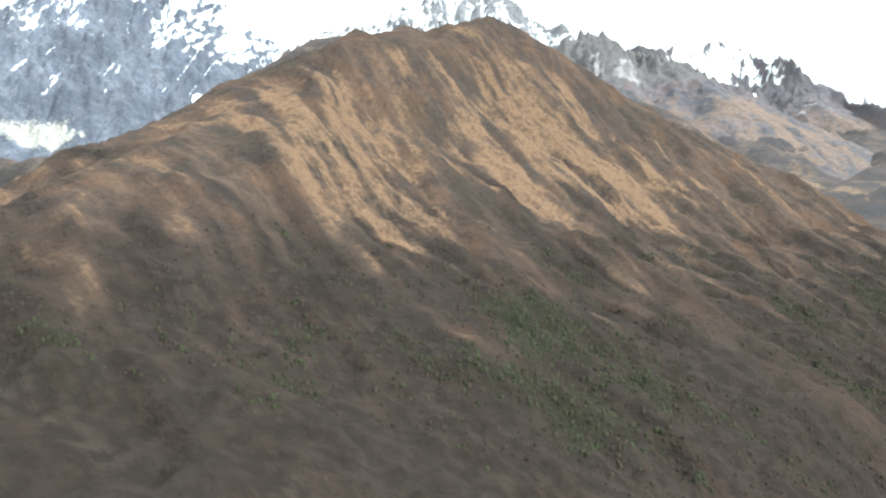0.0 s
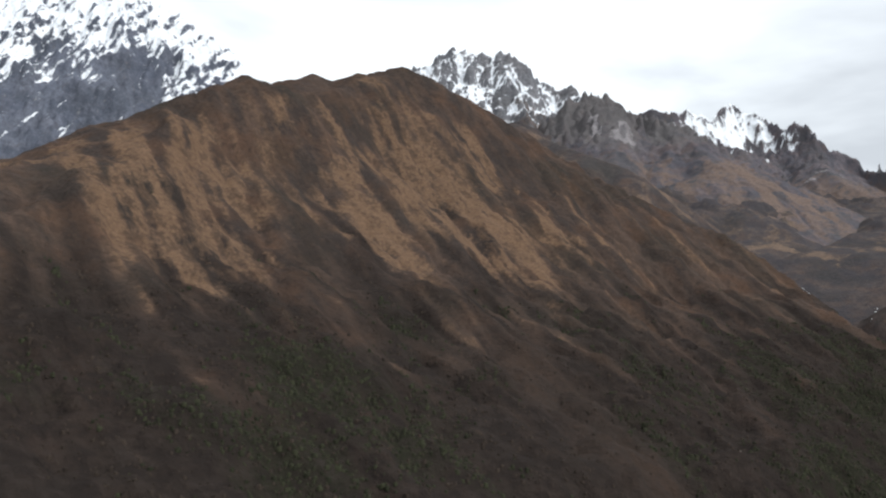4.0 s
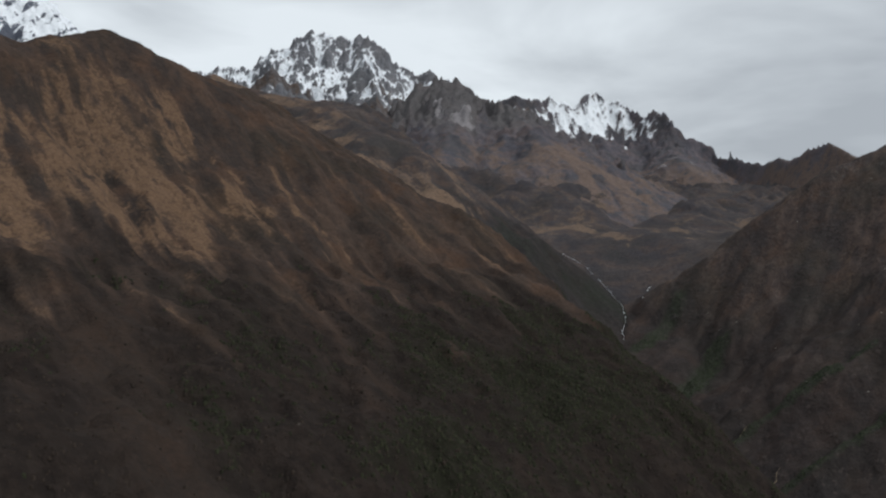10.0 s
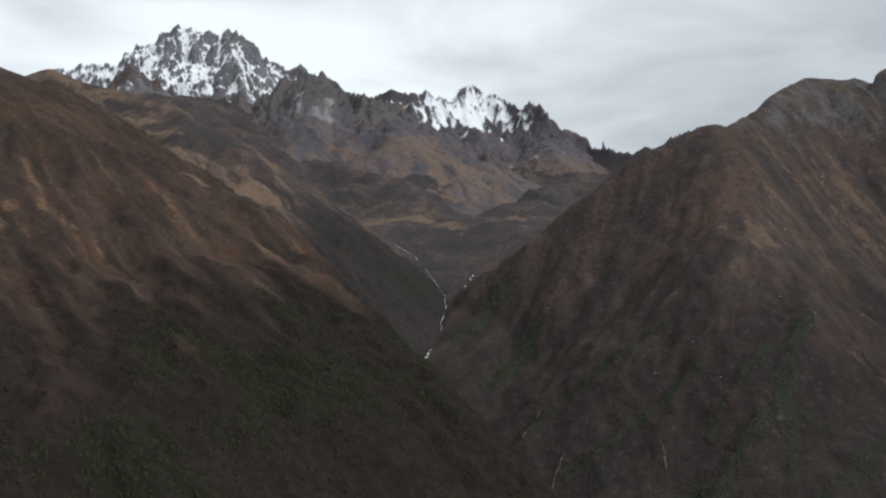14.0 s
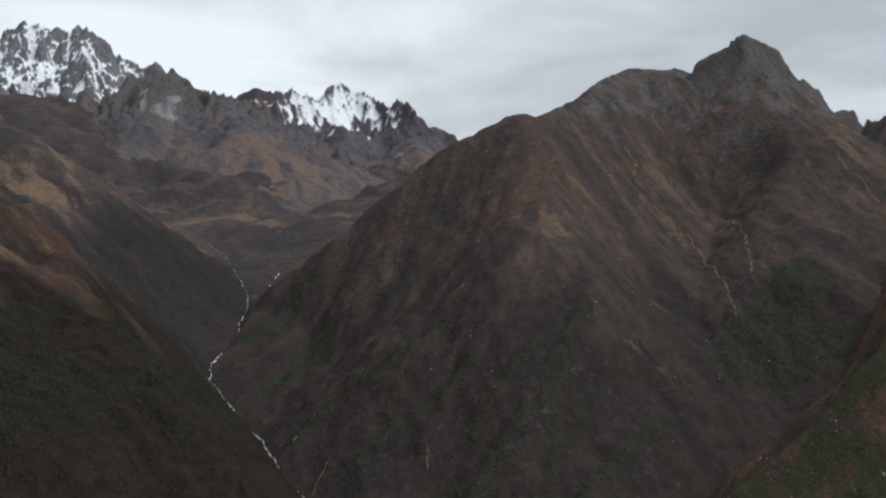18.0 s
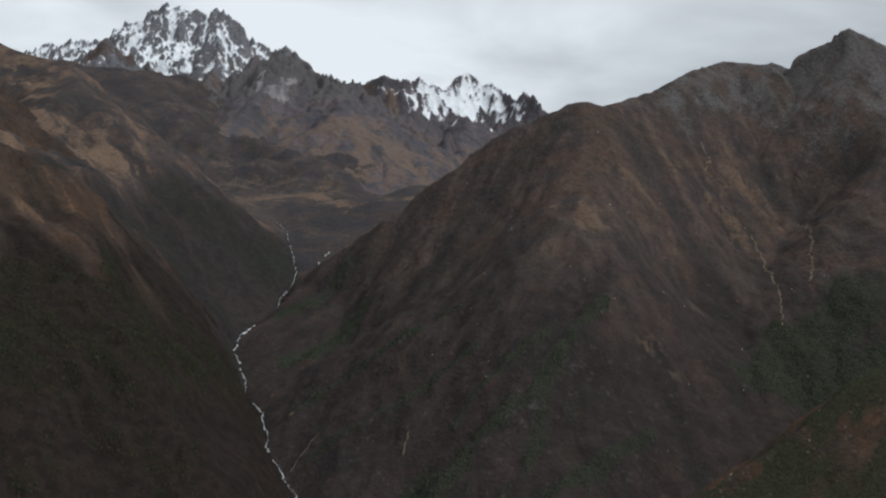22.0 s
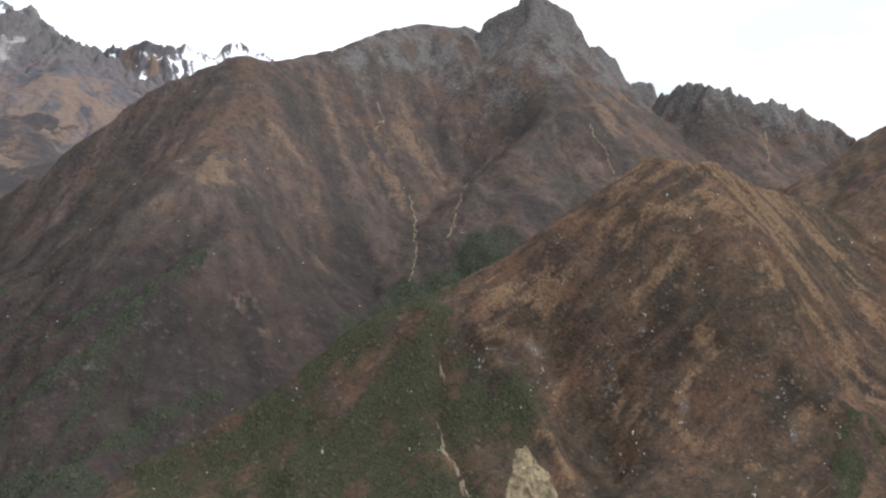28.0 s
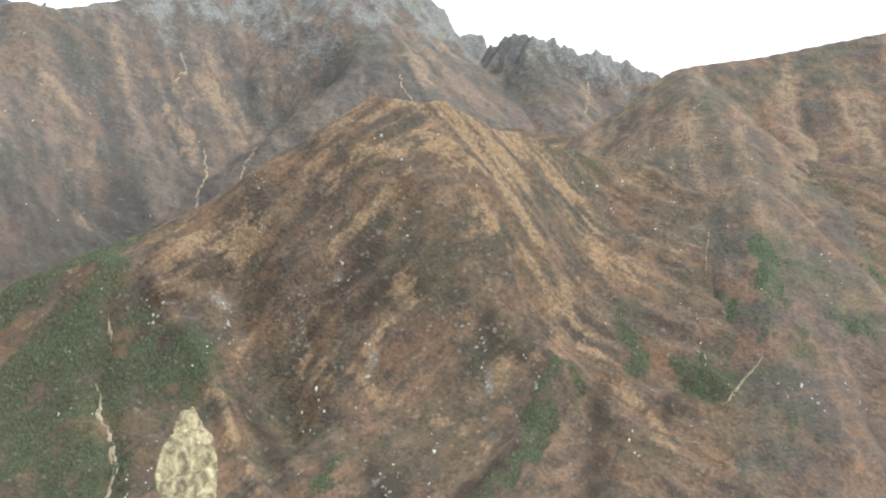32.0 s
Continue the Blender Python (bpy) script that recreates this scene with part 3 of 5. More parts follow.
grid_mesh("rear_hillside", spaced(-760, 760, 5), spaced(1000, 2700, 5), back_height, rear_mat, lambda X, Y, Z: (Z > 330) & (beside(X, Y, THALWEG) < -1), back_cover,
          "rear brown hillside descending to the stream", "hillside", rain=17.0)

# ---- the mountain beyond the stream, with its spur and headwall ----
FLANK_CREST = [(720, 1500, 500), (840, 1480, 590), (940, 1450, 668), (964, 1440, 684), (1000, 1424, 704), (1044, 1412, 720), (1084, 1460, 724), (1184, 1560, 771), (1268, 1640, 824), (1340, 1700, 856), (1400, 1660, 844)]
SUMMIT_CREST = [(1400, 1660, 848), (1424, 1640, 836), (1428, 1630, 850), (1464, 1600, 868), (1490, 1584, 888), (1520, 1584, 884), (1553, 1584, 868), (1577, 1590, 840), (1586, 1600, 808), (1616, 1604, 820), (1642, 1604, 800), (1652, 1604, 760),
                (1700, 1600, 764), (1712, 1600, 748)]
FLANK_SPUR = [(1044, 1412, 720), (1010, 1250, 585), (980, 1140, 494), (945, 1000, 375), (920, 880, 310), (880, 700, 225)]
WALL_CREST = [(1700, 1560, 738), (1700, 1500, 746), (1724, 1452, 744), (1772, 1440, 722), (1812, 1430, 720), (1848, 1424, 704), (1876, 1420, 704), (1906, 1400, 678), (1920, 1380, 656), (2000, 1380, 670)]


BASIN = [(1310, 1370, 562), (1290, 1345, 548), (1220, 1250, 492), (1165, 1160, 438), (1140, 1060, 396), (1110, 950, 350), (1000, 820, 290)]


def flank_flow(X, Y, seed):
    a0, l0 = flow(X, Y, -0.65, -0.76, seed)
    a1, l1 = flow(X, Y, 0.2, -0.98, seed)
    right = beside(X, Y, FLANK_SPUR) > 0
    return np.where(right, a1 + 1000, a0), np.where(right, l1, l0)


FLANK_RIBS = [([(1010, 1080), (996, 1063), (911, 969), (867, 945), (799, 892)], 9, 12), ([(934, 1027), (847, 970)], 5, 9), ([(1012, 945), (935, 897), (882, 830)], 8, 12), ([(872, 1045), (791, 1024), (725, 1016)], 6, 10), ([(819, 1115), (735, 1115), (698, 1100)], 5, 9)]


def flank_height(X, Y):
    H, S, D = tents(X, Y, [(FLANK_CREST, 0.96, 0.9, 4), (SUMMIT_CREST, 0.74, 0.74, 2, 62, 26), (FLANK_SPUR, 0.74, 0.95, 48), (WALL_CREST, 0.8, 0.8, 2, 30, 22)])
    d, z = line_distance(X, Y, BASIN)
    H = soft_min(H, z + 0.42 * d + d * d / 260, 24)
    a, l = flank_flow(X, Y, 85)
    H = H + smooth(D, 4, 60) * (7 * (ridged(a, l / 2.5, 110, 3, 83) - 0.6) + 4 * (ridged(a, l / 2.5, 36, 3, 87) - 0.6)) + smooth(D, 0, 40) * (13 * fbm(X, Y, 120, 5, 91) + 7 * (ridged(X, Y, 46, 3, 93) - 0.6)) + 2.6 * fbm(X, Y, 15, 3, 97) - smooth(line_distance(X, Y, FLANK_CREST + SUMMIT_CREST)[0], 12, 130) * (10 + 22 * smooth(-beside(X, Y, FLANK_SPUR), 20, 140))
    H = H + (14 * smooth(X, 1380, 1440) + 8 * smooth(X, 1680, 1720)) * (np.clip(ridged(X, Y, 38, 3, 99), 0, 1) ** 2 - 0.34) * (1 - smooth(D, 10, 70))
    for line, rise, wide in FLANK_RIBS:
        H = H + rise * np.exp(-(line_distance(X, Y, [(x, y, 0) for x, y in line])[0] / wide) ** 2)
    low, d = bed(X, Y, 0.22 + 0.22 * smooth(Y, 1140, 1240), 0.0)
    H = np.where(beside(X, Y, THALWEG) > -8, soft_max(H, low - d * d / 600 - 400 * smooth(Y, 1540, 1680) + smooth(d, 8, 50) * (7 * fbm(X, Y, 60, 4, 103) + 4 * ridged(a, l / 4, 28, 3, 105) - 2), 6 + 40 * (1 - smooth(Y, 1200, 1340))), H)
    return carve(X, Y, H), a, l


FLANK_TAN = [(956, 1233, 985, 1218, 6), (1007, 1186, 1037, 1181, 8), (1175, 1415, 1261, 1448, 15), (1084, 1309, 1110, 1299, 6), (1214, 1382, 1238, 1328, 9), (1454, 1362, 1480, 1348, 11), (1106, 1192, 1119, 1158, 6), (1029, 1043, 1046, 1018, 8), (1628, 1458, 1638, 1428, 12), (1524, 1410, 1514, 1328, 9)]
FLANK_GREEN = [(996, 1063, 911, 969, 4.5), (911, 969, 867, 945, 4.5), (867, 945, 799, 892, 5), (934, 1027, 847, 970, 4), (1012, 945, 935, 897, 4.5), (935, 897, 914, 891, 4.5), (914, 891, 882, 830, 5), (872, 1045, 791, 1024, 5), (791, 1024, 725, 1016, 5), (745, 1445, 665, 1368, 11), (819, 1115, 735, 1115, 5.5),
               (735, 1115, 698, 1100, 5), (850, 880, 920, 850, 14), (1144, 1050, 1203, 1143, 16), (1150, 1060, 1290, 1080, 24), (1190, 1090, 1300, 1160, 30), (760, 1330, 690, 1240, 14), (820, 930, 760, 900, 12), (863, 1126, 772, 1121, 5)]


def flank_cover(X, Y, Z, S, D, G):
    streak = fbm(S, D / 6.0, 40, 4, 101) + 0.4 * fbm(S, D / 6.0, 14, 3, 102)
    left = smooth(1063 + 1.12 * (X - 996) - Y, -70, -10) * (beside(X, Y, FLANK_SPUR) < 40)
    tan = strokes(X, Y, FLANK_TAN, 104, 16, 2.8) * (0.42 + 0.5 * streak) + smooth(Z, 430, 560) * (0.10 + 0.42 * streak + 0.4 * fbm(X, Y, 90, 4, 106))
    green = strokes(X, Y, FLANK_GREEN, 114, 5, 2.3) * (1.0 + 0.4 * streak) + left * (1 - smooth(Z + 60 * streak, 470, 640)) * (0.22 + 0.7 * fbm(S, D / 10.0, 17, 3, 115) + 0.5 * fbm(X, Y, 70, 3, 116))
    crag = smooth(Z + 60 * fbm(X, Y, 60, 3, 117), 640 - 40 * smooth(X, 1600, 1700), 790 - 60 * smooth(X, 1600, 1700)) * (0.55 + 0.7 * fbm(X, Y, 30, 3, 118))
    return {"tan": tan, "green": green, "pale": 0 * Z, "snow": 0 * Z, "crag": crag + 0.3 * smooth(G, 1.2, 1.8), "side": smooth(beside(X, Y, FLANK_SPUR), -15, 15), "streak": 0.5 + 0.9 * streak, "dense": 0.75 * (1 - smooth(Z + 80 * streak, 400 + 120 * left, 560 + 120 * left))}


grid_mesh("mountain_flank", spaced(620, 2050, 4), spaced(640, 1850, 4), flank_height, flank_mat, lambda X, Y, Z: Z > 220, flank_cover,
          "steep dark brown mountain flank with rocky summit", "mountain", rain=10.0)

SPUR_CREST = [(1308, 797, 531), (1290, 793, 519), (1246, 789, 491), (1205, 785, 462), (1167, 780, 441), (1132, 771, 427), (1090, 757, 410), (1052, 736, 385), (992, 712, 360), (900, 650, 290)]
SPUR_RIDGE = [(1620, 1590, 690), (1530, 1380, 590), (1440, 1150, 512), (1372, 940, 517), (1308, 797, 531)]
SPUR_EDGE = [(1308, 797, 531), (1345, 770, 490), (1370, 720, 400), (1390, 640, 330), (1400, 500, 210)]


def spur_flow(X, Y, seed):
    a0, l0 = flow(X, Y, -0.97, -0.22, seed, 10)
    a1, l1 = flow(X, Y, 0.74, -0.67, seed, 10)
    right = beside(X, Y, SPUR_EDGE + SPUR_RIDGE[:4]) > 0
    return np.where(right, a1 + 1000, a0), np.where(right, l1, l0)


SPUR_RIBS = [([(1136, 755), (1123, 731), (1088, 719), (1045, 702)], 6, 8), ([(1161, 740), (1170, 726), (1194, 694), (1209, 637)], 6, 6), ([(1392, 664), (1343, 631), (1298, 599)], 6, 6), ([(1137, 739), (1131, 711), (1138, 683), (1135, 625)], -5, 6),
             ([(1206, 704), (1218, 619)], -6, 8), ([(1450, 654), (1467, 640)], -6, 8), ([(1208, 745), (1214, 720), (1230, 685)], -24, 17), ([(1314, 736), (1263, 726)], 4, 5), ([(1339, 701), (1276, 688)], 4, 5)]


def spur_height(X, Y):
    H, S, D = tents(X, Y, [(SPUR_RIDGE, 1.1, 0.16, 5), (SPUR_CREST, 0.9, 0.75, 2)])
    foot = 0.16 * X + 0.75 * Y - 370
    face = soft_min(soft_max(0.30 * X + 1.5 * Y - 1052, foot, 12), soft_max(-0.25 * X + 1.05 * Y + 2, foot, 12), 6)
    H = soft_min(H, face + 34 * np.exp(-((X - 1350) / 70) ** 2) * smooth(Y, 680, 745), 4)
    a, l = spur_flow(X, Y, 125)
    H = H + smooth(D, 3, 40) * (7 * (ridged(a, l / 3, 52, 3, 123) - 0.6) + 5 * (ridged(a, l / 5, 21, 3, 127) - 0.6)) + smooth(D, 0, 30) * (5 * fbm(X, Y, 60, 3, 131) + 2.4 * (ridged(a, l / 3, 10, 3, 133) - 0.6)) + 1.4 * fbm(X, Y, 9, 3, 137)
    for line, rise, wide in SPUR_RIBS:
        H = H + rise * np.exp(-(line_distance(X, Y, [(x, y, 0) for x, y in line])[0] / wide) ** 2)
    return H, a, l


SPUR_TAN = [(1322, 806, 1430, 825, 30), (1325, 800, 1400, 770, 16), (1350, 900, 1450, 900, 30), (1440, 800, 1460, 740, 14), (1500, 880, 1490, 850, 8), (1339, 865, 1394, 726, 8), (1349, 844, 1377, 766, 17), (1222, 757, 1173, 760, 5), (1314, 736, 1263, 726, 3.3), (1339, 701, 1276, 688, 3.1), (1313, 753, 1378, 750, 7), (1356, 723, 1408, 701, 5), (1408, 701, 1427, 618, 4.5), (1170, 726, 1194, 694, 2.6), (1194, 694, 1209, 637, 2.6),
            (1241, 698, 1338, 637, 3), (1226, 731, 1198, 716, 2.7), (1307, 760, 1255, 749, 3), (1380, 960, 1337, 859, 9), (1502, 1370, 1443, 1166, 12), (1420, 1050, 1400, 900, 14)]
SPUR_DARK = [(1437, 631, 1467, 647, 4.5), (1301, 613, 1347, 634, 2.9), (1208, 701, 1226, 663, 5), (1262, 706, 1311, 703, 4.2), (1345, 685, 1377, 670, 5.5), (1266, 644, 1273, 605, 6.3), (1290, 719, 1247, 711, 5), (1213, 752, 1159, 731, 5), (1404, 656, 1364, 587, 6)]
SPUR_GREEN = [(1150, 776, 1090, 757, 5), (1090, 757, 992, 712, 8), (1100, 758, 1059, 740, 5), (1059, 740, 1030, 729, 4), (1136, 755, 1123, 731, 7.6), (1123, 731, 1088, 719, 7.2), (1088, 719, 1045, 702, 8), (1122, 719, 1089, 692, 11), (1089, 692, 1125, 670, 10.4), (1148, 724, 1181, 713, 9), (1182, 711, 1155, 695, 10),
              (1140, 672, 1150, 687, 5), (1392, 664, 1343, 631, 3.7), (1343, 631, 1298, 599, 3.5), (1438, 693, 1435, 663, 3.8), (1469, 646, 1539, 651, 8.6), (1247, 650, 1229, 620, 2.2), (1039, 735, 974, 722, 14), (1060, 700, 1020, 637, 20), (1099, 643, 1060, 598, 20)]


OUTCROPS = [(1161, 730, 5, 4, 12, "whitish broken rocks on a green rib"), (1202, 730, 5, 10, 16, "grey weathered rock face breaking through the heath"), (1342, 679, 2, 8, 12, "pale shattered rock rib on the slope"), (1339, 670, 2, 6, 9, "pale rocks strung down the slope"), (1276, 687, 3, 5, 10, "white rock outcrop in brown heath"),
            (1366, 659, 2, 3, 6, "small white rocks on the rust-brown face"), (1270, 633, 3, 7, 12, "pale streaked rocks above the gully"), (1343, 589, 3, 9, 16, "whitish rock outcrop on the lower slope"), (1326, 594, 3, 5, 8, "low pale outcrop in heath"), (1267, 716, 4, 5, 9, "dark and pale rocks on the ridge side"),
            (1508, 612, 8, 7, 12, "dark crag above the gully"), (1227, 770, 4, 3, 8, "pale rock ledge on the crest")]


def spur_cover(X, Y, Z, S, D, G):
    streak = 0.5 * fbm(S, D / 5.0, 18, 4, 141) + 0.9 * fbm(S, D / 7.0, 5, 4, 142)
    tan = strokes(X, Y, SPUR_TAN, 144, 9) * (0.50 + 0.5 * streak) + smooth(Z, 300, 380) * (0.14 + 0.35 * streak + 0.4 * fbm(X, Y, 36, 4, 146))
    green = strokes(X, Y, SPUR_GREEN, 147, 13, 3.5) * (0.85 + 0.8 * streak + 0.8 * fbm(X, Y, 20, 4, 148))
    return {"tan": tan, "green": green, "pale": 0.14 * smooth(G, 1.6, 2.4) + 0.22 * fbm(X, Y, 22, 3, 149), "crag": strokes(X, Y, [(x - 2, y + 0.7 * h, x + 2, y - 0.7 * h, 1.3 * w) for x, y, w, h, *rest in OUTCROPS], 151, 5) * (0.24 + 0.9 * streak), "snow": 0 * Z, "side": smooth(beside(X, Y, SPUR_EDGE + SPUR_RIDGE[:4]), -10, 10), "streak": 0.5 + 0.9 * streak, "dense": 0.8 * strokes(X, Y, SPUR_DARK, 150, 8)}


grid_mesh("rocky_spur", spaced(840, 1760, 2.6), spaced(480, 1600, 2.6), spur_height, spur_mat, lambda X, Y, Z: Z > 200, spur_cover,
          "rust-brown rocky spur with green scrub and pale boulders", "mountain spur", rain=2.5)

RIGHT_CREST = [(1640, 1130, 540), (1676, 1040, 594), (1690, 1008, 610), (1760, 990, 620), (1900, 950, 650), (2150, 880, 690)]
RIGHT_RIB = [(1690, 1008, 610), (1625, 890, 562), (1595, 780, 482), (1590, 680, 385), (1600, 560, 275)]


def right_height(X, Y):
    H, S, D = tents(X, Y, [(RIGHT_CREST, 0.72, 0.72, 8), (RIGHT_RIB, 0.8, 0.8, 14)])
    a, l = flow(X, Y, -0.5, -0.86, 155, 12)
    H = H + smooth(D, 3, 40) * 10 * (ridged(a, l / 4, 70, 3, 153) - 0.6) + smooth(D, 0, 30) * 5 * fbm(X, Y, 45, 4, 161) + 1.8 * fbm(X, Y, 11, 3, 167)
    return H, a, l


RIGHT_GREEN = [(1555, 712, 1533, 676, 10), (1494, 635, 1477, 631, 4.4), (1552, 703, 1564, 689, 9), (1514, 699, 1531, 638, 8), (1570, 654, 1582, 638, 8), (1501, 601, 1506, 588, 7), (1635, 695, 1657, 658, 14)]


def right_cover(X, Y, Z, S, D, G):
    streak = fbm(S, D / 5.0, 30, 4, 171) + 0.4 * fbm(S, D / 5.0, 10, 3, 172)
    return {"tan": smooth(Z, 300, 400) * (0.20 + 0.6 * streak), "green": strokes(X, Y, RIGHT_GREEN, 174, 14, 3.0) * (0.65 + 0.7 * streak + 0.6 * fbm(X, Y, 16, 3, 175)), "pale": 0.25 * fbm(X, Y, 22, 3, 177), "snow": 0 * Z, "streak": 0.5 + 0.9 * streak, "dense": 0 * Z}


grid_mesh("right_slope", spaced(1380, 2300, 3.4), spaced(430, 1300, 3.4), right_height, slope_mat, lambda X, Y, Z: Z > 200, right_cover,
          "brown slope with green scrub patches beside the spur", "mountain slope", rain=14.0)

# ---- the rocky ridge and the snow peaks at the head of the valley ----
def teeth(X, Y, D, tall, size, seed):
    """Rock teeth along a crest, fading down the sides."""
    t = np.clip(ridged(X, Y, size, 4, seed, 0.38), 0, 1)
    return tall * (t ** 2 - 0.24) * (1 - 0.6 * smooth(D, 20, 160))


PINNACLE_CREST = [(300, 2800, 960), (368, 2980, 1050), (396, 3200, 1184), (492, 3220, 1202), (560, 3220, 1194), (584, 3150, 1140), (618, 3100, 1126), (672, 2950, 1066)]
PINNACLE_FOOT = [(672, 2950, 1066), (690, 2650, 950), (700, 2400, 864), (780, 2300, 788), (868, 2160, 688)]
PINNACLE_SPUR = [(492, 3220, 1202), (500, 2900, 1060), (470, 2600, 920), (440, 2300, 800), (470, 2160, 725)]


def pinnacle_height(X, Y):
    H, S, D = tents(X, Y, [(PINNACLE_CREST, 0.42, 0.42, 2, 120, 95), (PINNACLE_FOOT, 0.50, 0.52, 14), (PINNACLE_SPUR, 0.62, 0.62, 14)])
    high = smooth(Y, 2300, 3000)
    H = H + smooth(D, 0, 50) * (22 + 30 * high) * (ridged(X + 0.2 * Y, Y / 2.6, 95, 5, 173, 0.55) - 0.6) + high * (0.75 * teeth(X, Y, D, 46, 110, 181) + spires(X, Y, 70, 184, 48, 1.7) * smooth(D, 5, 60) + spires(X, Y, 30, 185, 24, 1.9) - 16) + (2 + 4 * high) * fbm(X, Y, 50, 3, 183)
    return H, S, D


PINNACLE_TAN = [(715, 2380, 864, 2150, 14), (744, 2312, 758, 2120, 22), (812, 2247, 852, 2135, 18), (660, 2150, 760, 2020, 16)]
PINNACLE_SCREE = [(500, 2790, 520, 2740, 26), (540, 2950, 515, 2820, 9), (455, 2960, 450, 2850, 10)]


def pinnacle_cover(X, Y, Z, S, D, G):
    streak = fbm(X, Y / 4, 50, 4, 191)
    tan = strokes(X, Y, PINNACLE_TAN, 192, 14) * (0.8 + 0.5 * streak) + (1 - smooth(Z + 80 * streak, 860, 1010)) * (0.42 + 0.8 * streak)
    return {"tan": tan, "green": 0 * Z, "pale": strokes(X, Y, PINNACLE_SCREE, 194, 12), "crag": smooth(Z + 90 * streak, 900, 1030) * 0.75, "snow": 0 * Z, "streak": 0.5 + streak}


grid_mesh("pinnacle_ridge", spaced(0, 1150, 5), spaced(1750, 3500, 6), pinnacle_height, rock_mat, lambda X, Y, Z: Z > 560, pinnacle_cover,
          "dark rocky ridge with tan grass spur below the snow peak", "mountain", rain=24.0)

SNOW_CREST = [(-900, 3950, 1250), (-460, 3900, 1356), (-346, 3880, 1376), (-260, 3860, 1380), (-228, 3850, 1372), (-164, 3830, 1442), (-76, 3800, 1458), (-20, 3800, 1506), (50, 3800, 1500), (136, 3790, 1472), (178, 3790, 1498),
              (220, 3780, 1466), (264, 3770, 1398), (350, 3750, 1370), (404, 3720, 1322), (454, 3700, 1342), (496, 3700, 1288), (600, 3700, 1200)]
SNOW_FOOT = [(-190, 3330, 1150), (-150, 3300, 1176), (-79, 3300, 1246), (-26, 3300, 1204), (26, 3300, 1164), (78, 3300, 1126)]
SNOW_RIBS = [(178, 3790, 1480), (220, 3600, 1330), (255, 3400, 1200), (270, 3100, 1090)], [(-164, 3830, 1432), (-120, 3600, 1290), (-80, 3350, 1180)], [(454, 3700, 1320), (480, 3500, 1240), (492, 3220, 1190)]

SNOW_TOWERS = [(158, 3562, 1286), (185, 3552, 1312), (205, 3548, 1306)], [(166, 3452, 1186), (190, 3450, 1206)], [(205, 3745, 1474), (250, 3720, 1446)], [(-62, 3455, 1262), (10, 3450, 1232)]


def snow_height(X, Y):
    H, S, D = tents(X, Y, [(SNOW_CREST, 0.85, 0.85, 1, 60, 50), (SNOW_FOOT, 0.75, 0.75, 1, 40, 25)] + [(r, 0.9, 0.9, 2, 40, 40) for r in SNOW_RIBS] + [(r, 1.7, 1.7, 6) for r in SNOW_TOWERS])
    body = smooth(D, 10, 70)
    H = H + 0.7 * teeth(X, Y, D, 44, 70, 203) + body * (30 * (ridged(X, Y / 2, 120, 3, 207) - 0.62) + spires(X, Y, 84, 205, 62, 1.5) - 14) + (0.32 + 0.68 * body) * spires(X + 0.3 * Y, Y, 36, 206, 30, 1.8) + spires(X, Y, 17, 208, 13, 1.7) - 11 + 6 * fbm(X, Y, 30, 3, 209)
    return H, S, D


SNOW_DARK = [(200, 3768, 262, 3713, 26), (160, 3545, 215, 3535, 26), (-170, 3300, -60, 3290, 40), (-60, 3290, 60, 3290, 34), (165, 3445, 195, 3440, 18), (330, 3560, 420, 3420, 40), (262, 3713, 340, 3660, 16)]
SNOW_CONE = [(51, 3520, 130, 3330, 22), (147, 3655, 227, 3650, 17), (150, 3775, 168, 3690, 11), (120, 3560, 140, 3500, 14)]


def snow_cover(X, Y, Z, S, D, G):
    lie, cup = fbm(X, Y / 2, 70, 4, 211), np.clip(hollow(Z, 5) / 4, -1, 1)
    dark, cone = strokes(X, Y, SNOW_DARK, 213, 14), strokes(X, Y, SNOW_CONE, 214, 10, 1.6)
    snow = smooth(Z + 90 * lie, 1090, 1200) * (0.86 + 0.26 * cup + 0.45 * lie + 0.3 * fbm(X, Y, 22, 3, 215) - 0.62 * smooth(G, 1.15, 2.6)) - 0.75 * dark + 0.9 * cone * (1 - 0.5 * smooth(G, 1.6, 2.6))
    stain = smooth(fbm(X, Y / 2, 90, 3, 217), 0.05, 0.3) * (1 - smooth(Z, 1180, 1330)) * 0.55
    return {"tan": np.maximum((1 - smooth(Z, 1080, 1190)) * (0.6 + 0.6 * lie), stain), "green": 0 * Z, "pale": 0 * Z, "snow": snow, "streak": 0.5 + lie}


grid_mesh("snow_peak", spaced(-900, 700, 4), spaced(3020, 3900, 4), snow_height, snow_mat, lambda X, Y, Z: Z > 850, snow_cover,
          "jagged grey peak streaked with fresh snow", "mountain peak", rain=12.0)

TOOTH_CREST = [(560, 4200, 1220), (652, 4150, 1312), (720, 4100, 1318), (812, 4050, 1346), (876, 4050, 1334), (950, 4080, 1334), (1048, 4100, 1318), (1104, 4150, 1364), (1160, 4200, 1388), (1210, 4200, 1368), (1296, 4150, 1332),
               (1328, 4080, 1272), (1368, 4000, 1280), (1400, 3950, 1270), (1416, 3950, 1212), (1466, 3900, 1148), (1524, 3900, 1144), (1564, 3850, 1084), (1592, 3600, 1022), (1604, 3430, 988), (1568, 3200, 976), (1586, 3150, 960),
               (1580, 3000, 972), (1600, 2908, 980), (1540, 2600, 888), (1500, 2300, 820)]


